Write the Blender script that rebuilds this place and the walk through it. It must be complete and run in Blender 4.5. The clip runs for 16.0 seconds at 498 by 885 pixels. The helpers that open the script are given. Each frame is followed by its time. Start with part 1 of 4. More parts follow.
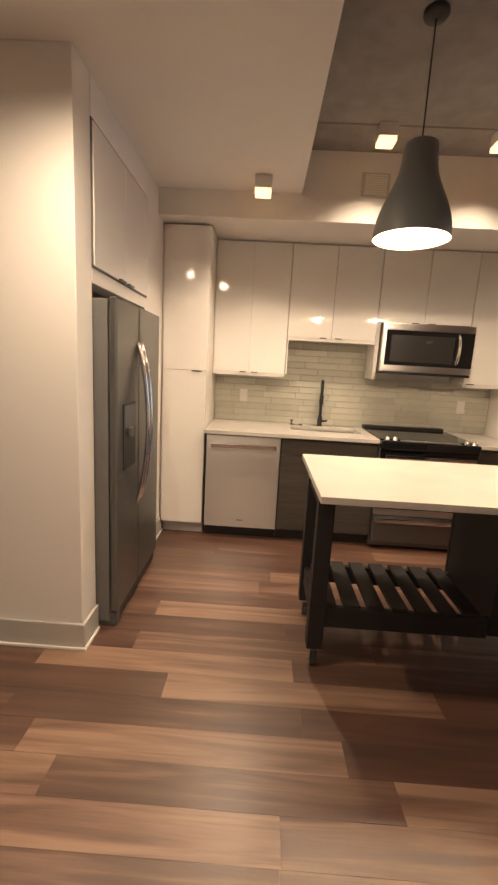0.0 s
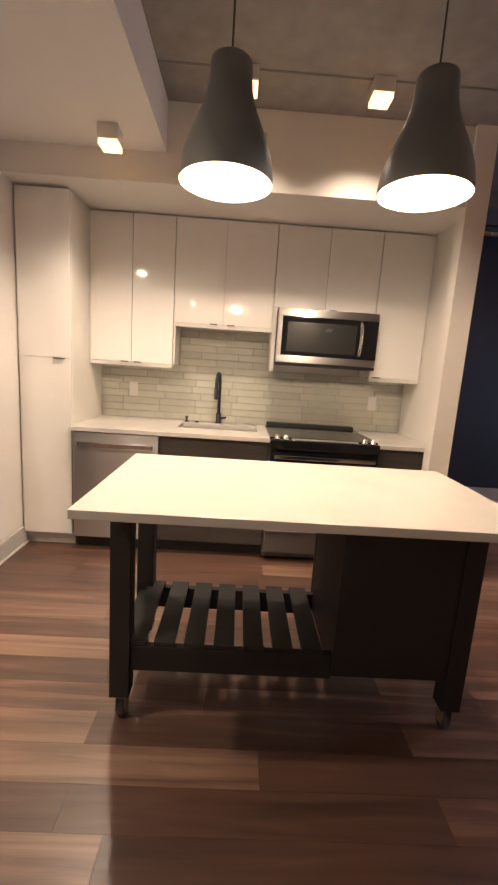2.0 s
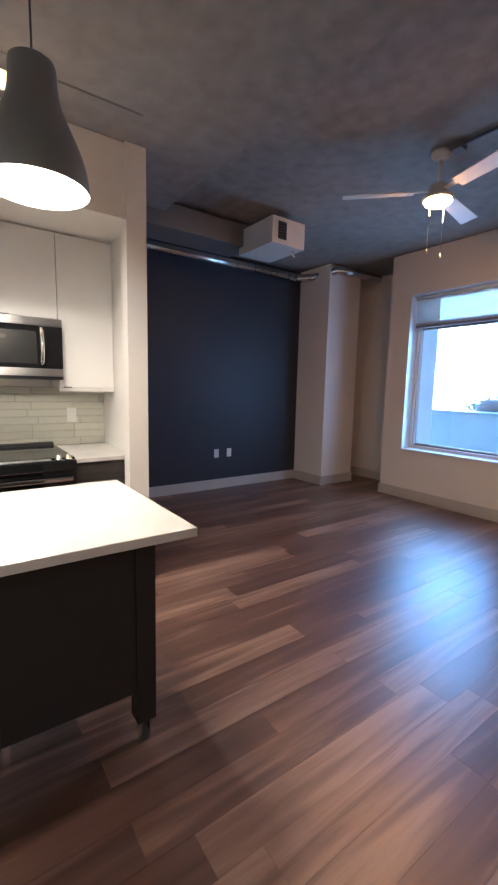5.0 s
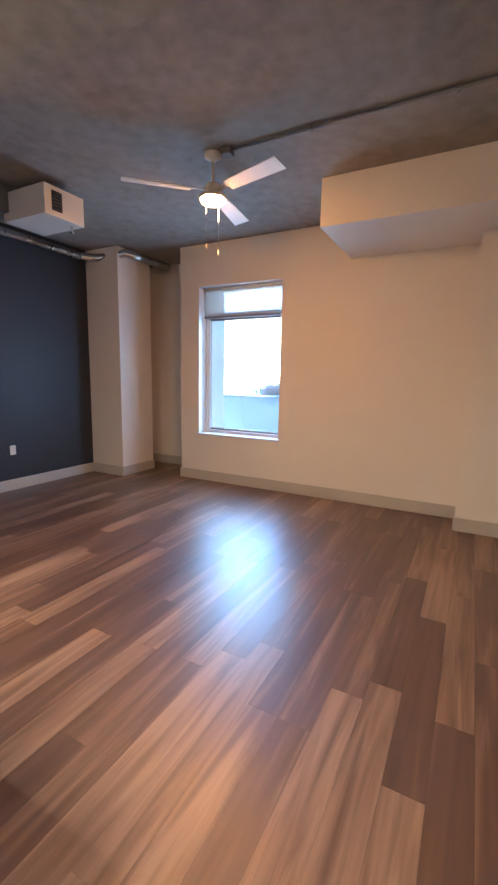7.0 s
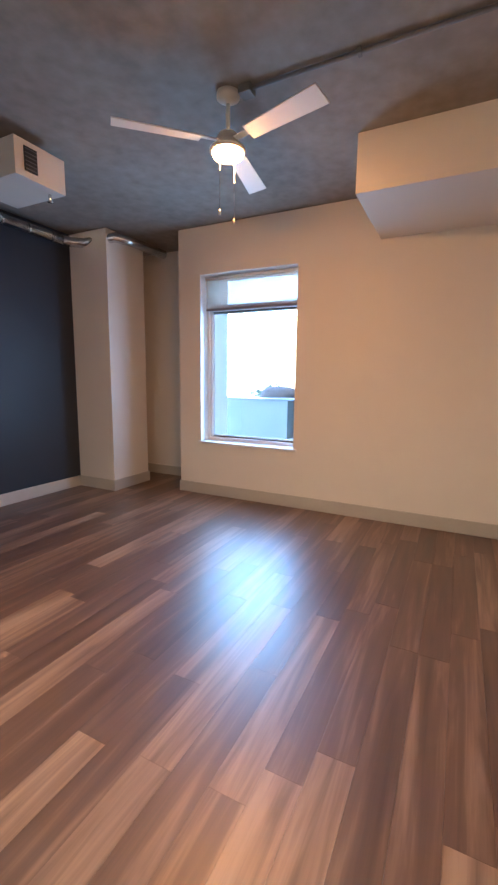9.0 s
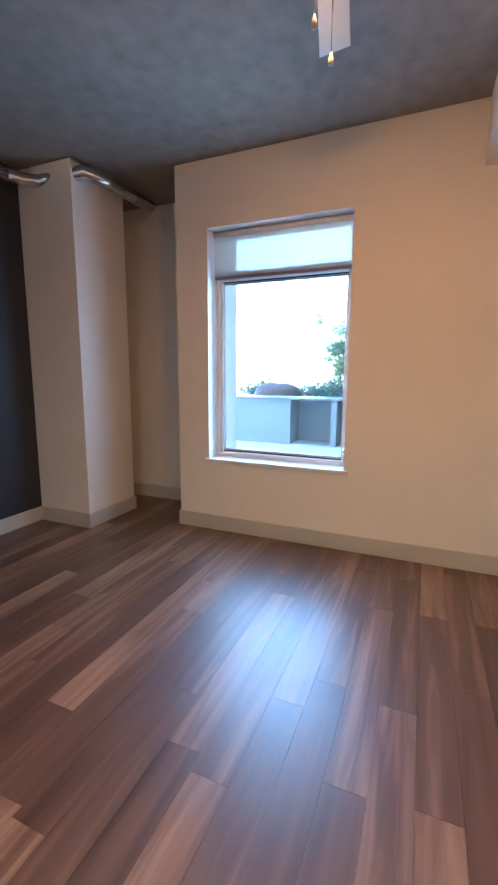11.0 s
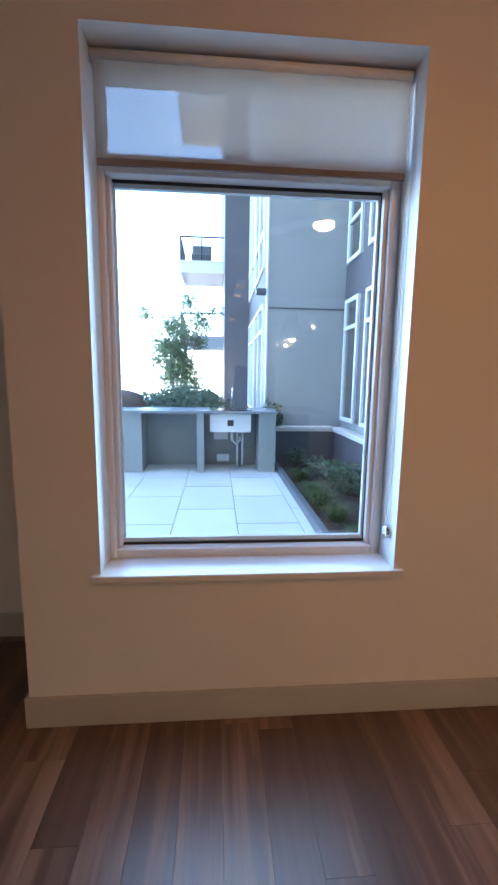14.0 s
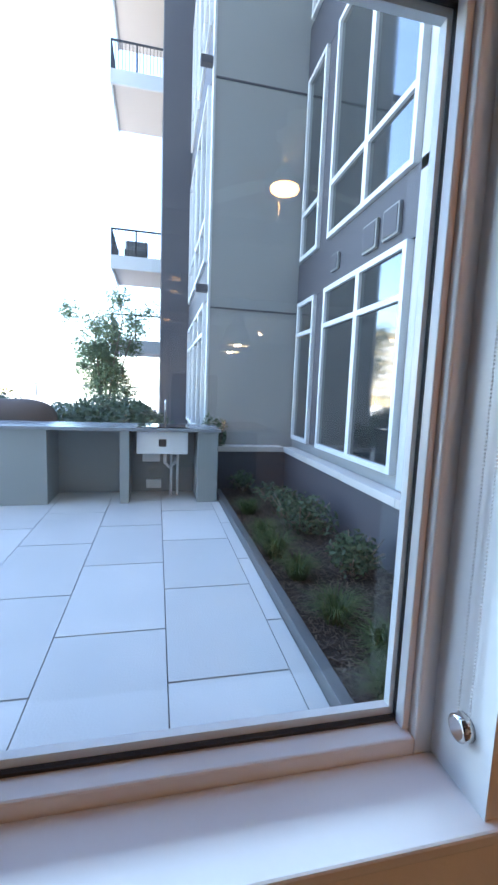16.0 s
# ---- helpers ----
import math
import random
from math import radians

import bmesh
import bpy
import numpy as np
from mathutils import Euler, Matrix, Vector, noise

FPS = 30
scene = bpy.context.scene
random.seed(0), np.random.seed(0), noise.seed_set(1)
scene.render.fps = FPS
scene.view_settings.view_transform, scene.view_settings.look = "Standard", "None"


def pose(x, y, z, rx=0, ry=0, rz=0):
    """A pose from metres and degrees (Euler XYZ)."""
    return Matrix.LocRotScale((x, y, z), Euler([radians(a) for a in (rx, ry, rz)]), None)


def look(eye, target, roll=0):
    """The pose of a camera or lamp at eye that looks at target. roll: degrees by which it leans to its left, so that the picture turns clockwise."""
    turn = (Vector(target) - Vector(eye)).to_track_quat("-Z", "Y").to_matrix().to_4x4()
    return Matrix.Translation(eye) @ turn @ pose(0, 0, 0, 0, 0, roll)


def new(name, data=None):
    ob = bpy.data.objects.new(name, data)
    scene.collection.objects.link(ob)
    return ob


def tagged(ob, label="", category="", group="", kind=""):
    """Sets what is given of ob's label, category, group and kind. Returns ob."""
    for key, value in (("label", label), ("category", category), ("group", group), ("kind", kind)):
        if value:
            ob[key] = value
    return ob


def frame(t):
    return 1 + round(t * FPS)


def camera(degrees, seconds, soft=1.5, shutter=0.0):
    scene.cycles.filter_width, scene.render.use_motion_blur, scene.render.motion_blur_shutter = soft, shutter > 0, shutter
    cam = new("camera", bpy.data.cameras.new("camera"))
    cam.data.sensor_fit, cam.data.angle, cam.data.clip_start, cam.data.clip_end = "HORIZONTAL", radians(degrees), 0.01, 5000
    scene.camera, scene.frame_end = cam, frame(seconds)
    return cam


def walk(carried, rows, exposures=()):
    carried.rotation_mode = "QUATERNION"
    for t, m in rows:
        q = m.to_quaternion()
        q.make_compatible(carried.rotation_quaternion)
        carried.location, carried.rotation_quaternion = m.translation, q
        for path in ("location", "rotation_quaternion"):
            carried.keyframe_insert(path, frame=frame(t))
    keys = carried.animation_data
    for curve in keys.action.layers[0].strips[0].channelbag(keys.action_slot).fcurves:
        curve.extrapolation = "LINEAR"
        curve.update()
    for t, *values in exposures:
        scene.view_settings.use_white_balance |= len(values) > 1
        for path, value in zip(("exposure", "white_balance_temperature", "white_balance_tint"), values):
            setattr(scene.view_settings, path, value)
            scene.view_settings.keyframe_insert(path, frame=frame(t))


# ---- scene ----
cam = camera(61.6, 16.0, soft=2.4)
PATH = [
    (0, (0.217, -0.178, 1.431), (0.165, 1.788, 1.068), 3.2),
    (0.5, (0.375, -0.044, 1.395), (0.341, 1.922, 1.031), 3.4),
    (1, (0.584, 0.012, 1.41), (0.546, 1.977, 1.04), 3.8),
    (1.5, (0.751, 0.119, 1.394), (0.743, 2.088, 1.044), 3.6),
    (2, (0.931, 0.218, 1.382), (0.989, 2.187, 1.033), 3.8),
    (2.5, (1.117, 0.241, 1.409), (1.244, 2.207, 1.065), 3.3),
    (3, (1.165, 0.239, 1.393), (1.472, 2.192, 1.087), 2.9),
    (3.5, (1.212, 0.251, 1.391), (1.69, 2.171, 1.104), 2.4),
    (4, (1.248, 0.251, 1.389), (1.944, 2.107, 1.121), 1.9),
    (4.5, (1.27, 0.232, 1.395), (2.201, 1.982, 1.134), 1.5),
    (5, (1.28, 0.221, 1.4), (2.432, 1.835, 1.14), 1.3),
    (7.5, (1.373, 0.176, 1.429), (3.169, 1.0, 1.122), 1.0),
    (8, (1.484, 0.3, 1.416), (3.297, 1.09, 1.116), 0.9),
    (8.5, (1.664, 0.443, 1.404), (3.448, 1.29, 1.086), 0.7),
    (9, (1.822, 0.703, 1.41), (3.59, 1.589, 1.111), 0.7),
    (9.5, (2.01, 0.953, 1.373), (3.763, 1.858, 1.042), 0.5),
    (10, (2.264, 1.21, 1.383), (4.039, 2.071, 1.053), 0.5),
    (12.5, (3.673, 2.524, 1.401), (5.583, 3.024, 1.079), 0.3),
    (13, (3.943, 2.773, 1.398), (5.891, 3.084, 1.068), 0.4),
    (13.5, (4.195, 2.956, 1.424), (6.168, 3.021, 1.103), 0.6),
    (14, (4.484, 3.037, 1.433), (6.456, 2.882, 1.135), 0.8),
    (14.5, (4.767, 3.085, 1.448), (6.718, 2.743, 1.17), 1.0),
    (15, (5.028, 3.097, 1.446), (6.956, 2.646, 1.162), 1.3),
    (15.5, (5.275, 2.997, 1.444), (7.201, 2.516, 1.204), 1.5),
    (16, (5.506, 2.908, 1.446), (7.443, 2.475, 1.205), 2.2),
]
walk(cam, [(t, look(eye, target, roll)) for t, eye, target, roll in PATH],
     exposures=[(0.0, 3.7, 5900, 14), (2.0, 3.8, 5500, 15), (5.0, 4.35, 4600, 8), (7.5, 5.0, 5400, 8), (10.0, 4.95, 5100, 6), (12.5, 4.55, 5100, 3), (14.5, 3.8, 6000, 13), (16.0, 3.35, 6300, 14)])

# ---- world, sun, exposure ----
world = bpy.data.worlds.new("World")
scene.world = world
world.use_nodes = True
wn = world.node_tree
sky = wn.nodes.new("ShaderNodeTexSky")
sky.sky_type, sky.sun_disc = "NISHITA", False
sky.sun_elevation, sky.sun_rotation = radians(55), radians(225)
wn.nodes["Background"].inputs[1].default_value = 0.15
wn.links.new(sky.outputs[0], wn.nodes["Background"].inputs[0])
sun = new("sun", bpy.data.lights.new("sun", "SUN"))
sun.data.energy, sun.data.angle, sun.data.color = 4.5, radians(0.5), (1, 0.93, 0.84)
sun.matrix_world = look((-20, -20, 40.4), (0, 0, 0))


def lamp(name, kind, energy, color, m, size=0.1):
    ob = new(name, bpy.data.lights.new(name, kind))
    ob.data.energy, ob.data.color = energy, color
    if kind == "AREA":
        ob.data.size = size
    else:
        ob.data.shadow_soft_size = size
    if kind == "SPOT":
        ob.data.spot_size, ob.data.spot_blend = radians(150), 1.0
    ob.matrix_world = m
    return ob


WARM = (1.0, 0.72, 0.43)
lamp("pendant_bulb_light", "POINT", 1.75, WARM, pose(0.835, 1.85, 2.040), 0.045)
lamp("pendant_bulb_light", "POINT", 1.75, WARM, pose(1.557, 1.87, 2.063), 0.045)
for lx, ly, lz in ((0.14, 2.77, 2.495), (0.875, 2.69, 2.79), (1.578, 2.69, 2.79)):
    lamp("downlight_light", "SPOT", 6.5, (1, 0.73, 0.44), pose(lx, ly, lz), 0.04).data.spot_size = radians(125)
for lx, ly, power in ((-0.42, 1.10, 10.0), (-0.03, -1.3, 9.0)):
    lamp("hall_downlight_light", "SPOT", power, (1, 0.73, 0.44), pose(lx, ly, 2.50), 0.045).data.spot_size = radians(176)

daylight = lamp("window_daylight", "AREA", 1.1, (0.50, 0.75, 1.0), look((6.16, 2.905, 1.44), (5.16, 2.905, 1.44)), 1.10)
daylight.data.shape, daylight.data.size_y = "RECTANGLE", 1.46


# ---- materials ----
def nodes_of(name):
    m = bpy.data.materials.new(name)
    m.use_nodes = True
    nt = m.node_tree
    return m, nt, nt.nodes["Principled BSDF"]


def mat(name, color, rough=0.5, metal=0.0, scale=6.0, vary=0.08, bump=0.05, fine=60.0, stretch=(1, 1, 1), coat=0.0, seed_by_object=False):
    """A surface with broad mottling, fine grain and a slight relief."""
    m, nt, bsdf = nodes_of(name)
    N, L = nt.nodes.new, nt.links.new
    geo = N("ShaderNodeNewGeometry")
    mp = N("ShaderNodeMapping")
    mp.inputs["Scale"].default_value = stretch
    L(geo.outputs["Position"], mp.inputs["Vector"])
    broad, small = N("ShaderNodeTexNoise"), N("ShaderNodeTexNoise")
    broad.inputs["Scale"].default_value, broad.inputs["Detail"].default_value = scale, 4
    small.inputs["Scale"].default_value, small.inputs["Detail"].default_value = fine, 3
    L(mp.outputs[0], broad.inputs["Vector"])
    L(mp.outputs[0], small.inputs["Vector"])
    mix = N("ShaderNodeMath")
    mix.operation = "MULTIPLY_ADD"
    mix.inputs[1].default_value = 0.7
    half = N("ShaderNodeMath")
    half.operation = "MULTIPLY"
    half.inputs[1].default_value = 0.3
    L(small.outputs["Fac"], half.inputs[0])
    L(broad.outputs["Fac"], mix.inputs[0])
    L(half.outputs[0], mix.inputs[2])
    source = mix.outputs[0]
    if seed_by_object:
        info = N("ShaderNodeObjectInfo")
        add = N("ShaderNodeMath")
        add.operation = "MULTIPLY_ADD"
        add.inputs[1].default_value = 0.5
        sub = N("ShaderNodeMath")
        sub.operation = "SUBTRACT"
        sub.inputs[1].default_value = 0.25
        L(info.outputs["Random"], add.inputs[0])
        L(source, sub.inputs[0])
        L(sub.outputs[0], add.inputs[2])
        source = add.outputs[0]
    ramp = N("ShaderNodeValToRGB")
    ramp.color_ramp.elements[0].position, ramp.color_ramp.elements[1].position = 0.3, 0.7
    ramp.color_ramp.elements[0].color = (*[c * (1 - vary) for c in color], 1)
    ramp.color_ramp.elements[1].color = (*[min(1, c * (1 + vary)) for c in color], 1)
    L(source, ramp.inputs[0])
    L(ramp.outputs[0], bsdf.inputs["Base Color"])
    bsdf.inputs["Metallic"].default_value = metal
    rr = N("ShaderNodeMath")
    rr.operation = "MULTIPLY_ADD"
    rr.inputs[1].default_value, rr.inputs[2].default_value = 0.12, max(0.0, rough - 0.06)
    L(broad.outputs["Fac"], rr.inputs[0])
    L(rr.outputs[0], bsdf.inputs["Roughness"])
    bsdf.inputs["Coat Weight"].default_value = coat
    bsdf.inputs["Coat Roughness"].default_value = 0.05
    if bump:
        b = N("ShaderNodeBump")
        b.inputs["Strength"].default_value, b.inputs["Distance"].default_value = bump, 0.01
        L(small.outputs["Fac"], b.inputs["Height"])
        L(b.outputs[0], bsdf.inputs["Normal"])
    return m


def wood_floor(name, by_island):
    """Vinyl planks: each has its own tone, with long streaks along x."""
    m, nt, bsdf = nodes_of(name)
    N, L = nt.nodes.new, nt.links.new
    geo = N("ShaderNodeNewGeometry")
    rnd = geo.outputs["Random Per Island"] if by_island else N("ShaderNodeObjectInfo").outputs["Random"]
    shift = N("ShaderNodeVectorMath")
    shift.operation = "SCALE"
    shift.inputs[0].default_value = (37, 53, 11)
    L(rnd, shift.inputs["Scale"])
    add = N("ShaderNodeVectorMath")
    add.operation = "ADD"
    L(geo.outputs["Position"], add.inputs[0])
    L(shift.outputs[0], add.inputs[1])
    streak = N("ShaderNodeMapping")
    streak.inputs["Scale"].default_value = (0.75, 11, 1)
    grain = N("ShaderNodeMapping")
    grain.inputs["Scale"].default_value = (5, 160, 1)
    L(add.outputs[0], streak.inputs["Vector"])
    L(add.outputs[0], grain.inputs["Vector"])
    n1, n2 = N("ShaderNodeTexNoise"), N("ShaderNodeTexNoise")
    n1.inputs["Scale"].default_value, n1.inputs["Detail"].default_value, n1.inputs["Distortion"].default_value = 1.6, 5, 0.6
    n2.inputs["Scale"].default_value, n2.inputs["Detail"].default_value = 1.0, 4
    L(streak.outputs[0], n1.inputs["Vector"])
    L(grain.outputs[0], n2.inputs["Vector"])
    a = N("ShaderNodeMath")
    a.operation = "MULTIPLY_ADD"
    a.inputs[1].default_value = 0.40
    L(rnd, a.inputs[0])
    b = N("ShaderNodeMath")
    b.operation = "MULTIPLY_ADD"
    b.inputs[1].default_value = 0.95
    L(n1.outputs["Fac"], b.inputs[0])
    L(a.outputs[0], b.inputs[2])
    c = N("ShaderNodeMath")
    c.operation = "MULTIPLY_ADD"
    c.inputs[1].default_value = 0.12
    L(n2.outputs["Fac"], c.inputs[0])
    L(b.outputs[0], c.inputs[2])
    a.inputs[2].default_value = -0.17
    ramp = N("ShaderNodeValToRGB")
    e = ramp.color_ramp.elements
    e[0].position, e[0].color = 0.12, (0.038, 0.019, 0.013, 1)
    e[1].position, e[1].color = 0.86, (0.32, 0.195, 0.130, 1)
    mid = e.new(0.55)
    mid.color = (0.125, 0.064, 0.042, 1)
    L(c.outputs[0], ramp.inputs[0])
    L(ramp.outputs[0], bsdf.inputs["Base Color"])
    r = N("ShaderNodeMath")
    r.operation = "MULTIPLY_ADD"
    r.inputs[1].default_value, r.inputs[2].default_value = 0.16, 0.31
    L(n1.outputs["Fac"], r.inputs[0])
    L(r.outputs[0], bsdf.inputs["Roughness"])
    bsdf.inputs["Specular IOR Level"].default_value = 0.9
    bsdf.inputs["Coat Weight"].default_value, bsdf.inputs["Coat Roughness"].default_value = 0.22, 0.34
    bp = N("ShaderNodeBump")
    bp.inputs["Strength"].default_value, bp.inputs["Distance"].default_value = 0.12, 0.004
    L(n2.outputs["Fac"], bp.inputs["Height"])
    L(bp.outputs[0], bsdf.inputs["Normal"])
    return m


def glow(name, color, strength):
    m, nt, bsdf = nodes_of(name)
    bsdf.inputs["Base Color"].default_value = (*color, 1)
    bsdf.inputs["Emission Color"].default_value = (*color, 1)
    bsdf.inputs["Emission Strength"].default_value = strength
    return m


def clear_glass(name, tint=(0.93, 0.97, 0.97)):
    """Thin pane: straight through, with a mirror gloss that grows at a slant."""
    m, nt, bsdf = nodes_of(name)
    N, L = nt.nodes.new, nt.links.new
    tr, gl, mx, lw = N("ShaderNodeBsdfTransparent"), N("ShaderNodeBsdfGlossy"), N("ShaderNodeMixShader"), N("ShaderNodeLayerWeight")
    power, fr = N("ShaderNodeMath"), N("ShaderNodeMath")
    power.operation, fr.operation = "POWER", "MULTIPLY_ADD"
    power.inputs[1].default_value, fr.inputs[1].default_value, fr.inputs[2].default_value = 5, 0.95, 0.045
    lw.inputs["Blend"].default_value = 0.5
    L(lw.outputs["Facing"], power.inputs[0])
    L(power.outputs[0], fr.inputs[0])
    tr.inputs[0].default_value = (*tint, 1)
    gl.inputs["Roughness"].default_value = 0.0
    L(fr.outputs[0], mx.inputs[0])
    L(tr.outputs[0], mx.inputs[1])
    L(gl.outputs[0], mx.inputs[2])
    L(mx.outputs[0], nt.nodes["Material Output"].inputs[0])
    return m


def shade_cloth(name):
    m, nt, bsdf = nodes_of(name)
    N, L = nt.nodes.new, nt.links.new
    geo = N("ShaderNodeNewGeometry")
    weave = N("ShaderNodeTexNoise")
    weave.inputs["Scale"].default_value = 250
    L(geo.outputs["Position"], weave.inputs["Vector"])
    ramp = N("ShaderNodeValToRGB")
    ramp.color_ramp.elements[0].color = (0.50, 0.46, 0.40, 1)
    ramp.color_ramp.elements[1].color = (0.66, 0.61, 0.54, 1)
    L(weave.outputs["Fac"], ramp.inputs[0])
    L(ramp.outputs[0], bsdf.inputs["Base Color"])
    bsdf.inputs["Roughness"].default_value = 0.9
    tl, tr, m1, m2 = N("ShaderNodeBsdfTranslucent"), N("ShaderNodeBsdfTransparent"), N("ShaderNodeMixShader"), N("ShaderNodeMixShader")
    L(ramp.outputs[0], tl.inputs[0])
    m1.inputs[0].default_value, m2.inputs[0].default_value = 0.55, 0.28
    L(bsdf.outputs[0], m1.inputs[1])
    L(tl.outputs[0], m1.inputs[2])
    L(m1.outputs[0], m2.inputs[1])
    L(tr.outputs[0], m2.inputs[2])
    L(m2.outputs[0], nt.nodes["Material Output"].inputs[0])
    return m


def leafy(name, dark, light):
    m, nt, bsdf = nodes_of(name)
    N, L = nt.nodes.new, nt.links.new
    geo = N("ShaderNodeNewGeometry")
    ramp = N("ShaderNodeValToRGB")
    ramp.color_ramp.elements[0].color, ramp.color_ramp.elements[1].color = (*dark, 1), (*light, 1)
    L(geo.outputs["Random Per Island"], ramp.inputs[0])
    L(ramp.outputs[0], bsdf.inputs["Base Color"])
    bsdf.inputs["Roughness"].default_value = 0.55
    tl, mx = N("ShaderNodeBsdfTranslucent"), N("ShaderNodeMixShader")
    L(ramp.outputs[0], tl.inputs[0])
    mx.inputs[0].default_value = 0.3
    L(bsdf.outputs[0], mx.inputs[1])
    L(tl.outputs[0], mx.inputs[2])
    L(mx.outputs[0], nt.nodes["Material Output"].inputs[0])
    return m


PAINT = mat("white_wall_paint", (0.78, 0.75, 0.71), 0.6, 0, 1.2, 0.03, 0.04, 180)
CEIL = mat("white_ceiling_paint", (0.74, 0.71, 0.68), 0.75, 0, 1.2, 0.03, 0.04, 160)
NAVY = mat("navy_wall_paint", (0.025, 0.031, 0.044), 0.55, 0, 1.5, 0.10, 0.04, 180)
CONC = mat("bare_concrete", (0.27, 0.245, 0.22), 0.8, 0, 0.45, 0.42, 0.10, 9)
BASE = mat("grey_baseboard_paint", (0.50, 0.48, 0.45), 0.45, 0, 3, 0.05, 0.02)
SHOE = mat("white_caulk", (0.80, 0.78, 0.74), 0.5, 0, 3, 0.03, 0.0)
FLOOR = wood_floor("wood_plank", False)
FLOOR2 = wood_floor("wood_plank_rest", True)
UNDER = mat("dark_underlay", (0.10, 0.058, 0.038), 0.8)
GLOSS = mat("gloss_white_laminate", (0.84, 0.82, 0.79), 0.05, 0, 2, 0.02, 0.0, 90, coat=0.5)
CARC = mat("white_cabinet_body", (0.72, 0.70, 0.66), 0.4, 0, 3, 0.04, 0.0)
DARKW = mat("dark_wood_laminate", (0.060, 0.052, 0.045), 0.4, 0, 3, 0.35, 0.08, 40, (1, 1, 14))
STEEL = mat("brushed_steel", (0.62, 0.61, 0.60), 0.34, 1, 0.6, 0.03, 0.0, 120)
FRIDGE = mat("dark_brushed_steel", (0.20, 0.20, 0.20), 0.40, 1, 0.6, 0.03, 0.0, 120)
GREYPL = mat("grey_appliance_side", (0.10, 0.10, 0.10), 0.5, 0, 4, 0.08, 0.1, 200)
for brushed in (STEEL, FRIDGE):
    brushed.node_tree.nodes["Principled BSDF"].inputs["Anisotropic"].default_value = 0.8
    brushed.node_tree.nodes["Principled BSDF"].inputs["Anisotropic Rotation"].default_value = 0.25
FSIDE = mat("grey_enamelled_side", (0.15, 0.148, 0.145), 0.42, 0, 4, 0.06, 0.08, 200)
CHROME = mat("polished_chrome", (0.75, 0.74, 0.72), 0.12, 1, 4, 0.03, 0)
BLACK = mat("matte_black_metal", (0.015, 0.015, 0.016), 0.42, 0, 6, 0.2, 0.02)
BGLASS = mat("black_glass", (0.012, 0.012, 0.013), 0.06, 0, 3, 0.1, 0)
QUARTZ = mat("white_quartz", (0.56, 0.535, 0.505), 0.22, 0, 5, 0.03, 0.0, 140)
TILE = mat("grey_green_glass_tile", (0.56, 0.555, 0.48), 0.10, 0, 9, 0.07, 0.02, 60, seed_by_object=True)
GROUT = mat("pale_grout", (0.46, 0.445, 0.39), 0.9, 0, 20, 0.05, 0.1)
PEND = mat("grey_pendant_enamel", (0.20, 0.215, 0.22), 0.38, 0, 4, 0.08, 0.02)
PENDIN = mat("cream_pendant_lining", (0.62, 0.53, 0.38), 0.5, 0, 4, 0.03, 0)
BULB = glow("warm_bulb", (1.0, 0.78, 0.50), 8)
DISC = glow("warm_downlight_lens", (1.0, 0.55, 0.18), 0.28)
FANGL = glow("fan_light_glass", (1.0, 0.38, 0.09), 12)
ISL = mat("black_brown_wood", (0.011, 0.010, 0.010), 0.58, 0, 5, 0.3, 0.1, 60, (1, 1, 10))
RUBBER = mat("grey_rubber", (0.06, 0.06, 0.06), 0.7)
WHITEPL = mat("white_plastic", (0.72, 0.71, 0.69), 0.35, 0, 4, 0.02, 0)
VINYL = mat("white_vinyl_frame", (0.76, 0.76, 0.75), 0.35, 0, 3, 0.02, 0.02)
GASKET = mat("black_gasket", (0.02, 0.02, 0.022), 0.6)
GLASS = clear_glass("window_glass")
CLOTH = shade_cloth("shade_cloth")
GALV = mat("galvanised_duct", (0.66, 0.66, 0.66), 0.22, 1, 5, 0.15, 0.05, 40)
DUCTP = mat("grey_duct_paint", (0.16, 0.155, 0.15), 0.6, 0, 3, 0.1, 0.05)
FANW = mat("white_fan_blade", (0.66, 0.63, 0.58), 0.4, 0, 3, 0.04, 0)
PAVER = mat("pale_concrete_paver", (0.56, 0.55, 0.53), 0.75, 0, 2.5, 0.07, 0.15, 90, seed_by_object=True)
STUC = mat("grey_stucco", (0.33, 0.33, 0.32), 0.85, 0, 0.8, 0.07, 0.25, 130)
STUCL = mat("light_grey_panel", (0.55, 0.56, 0.56), 0.7, 0, 0.8, 0.05, 0.1, 90)
DPAN = mat("dark_grey_panel", (0.085, 0.082, 0.092), 0.6, 0, 1, 0.08, 0.08, 90)
CAP = mat("pale_concrete_cap", (0.60, 0.55, 0.50), 0.8, 0, 3, 0.08, 0.2, 80)
CURB = mat("grey_metal_edging", (0.16, 0.165, 0.17), 0.45, 0.5, 3, 0.08, 0.05)
CTRB = mat("grey_counter_render", (0.27, 0.28, 0.27), 0.8, 0, 2, 0.08, 0.15, 100)
CTRT = mat("dark_stone_slab", (0.22, 0.23, 0.24), 0.25, 0, 8, 0.12, 0.02, 100)
MULCH = mat("bark_mulch", (0.045, 0.030, 0.022), 0.95, 0, 14, 0.5, 1.0, 70)
BARK = mat("tree_bark", (0.20, 0.15, 0.11), 0.9, 0, 14, 0.3, 0.5, 60)
LEAFD = leafy("shrub_leaf", (0.028, 0.052, 0.026), (0.11, 0.16, 0.08))
LEAFT = leafy("tree_leaf", (0.10, 0.14, 0.08), (0.22, 0.28, 0.13))
GRASS = leafy("ornamental_grass", (0.035, 0.06, 0.02), (0.12, 0.16, 0.05))
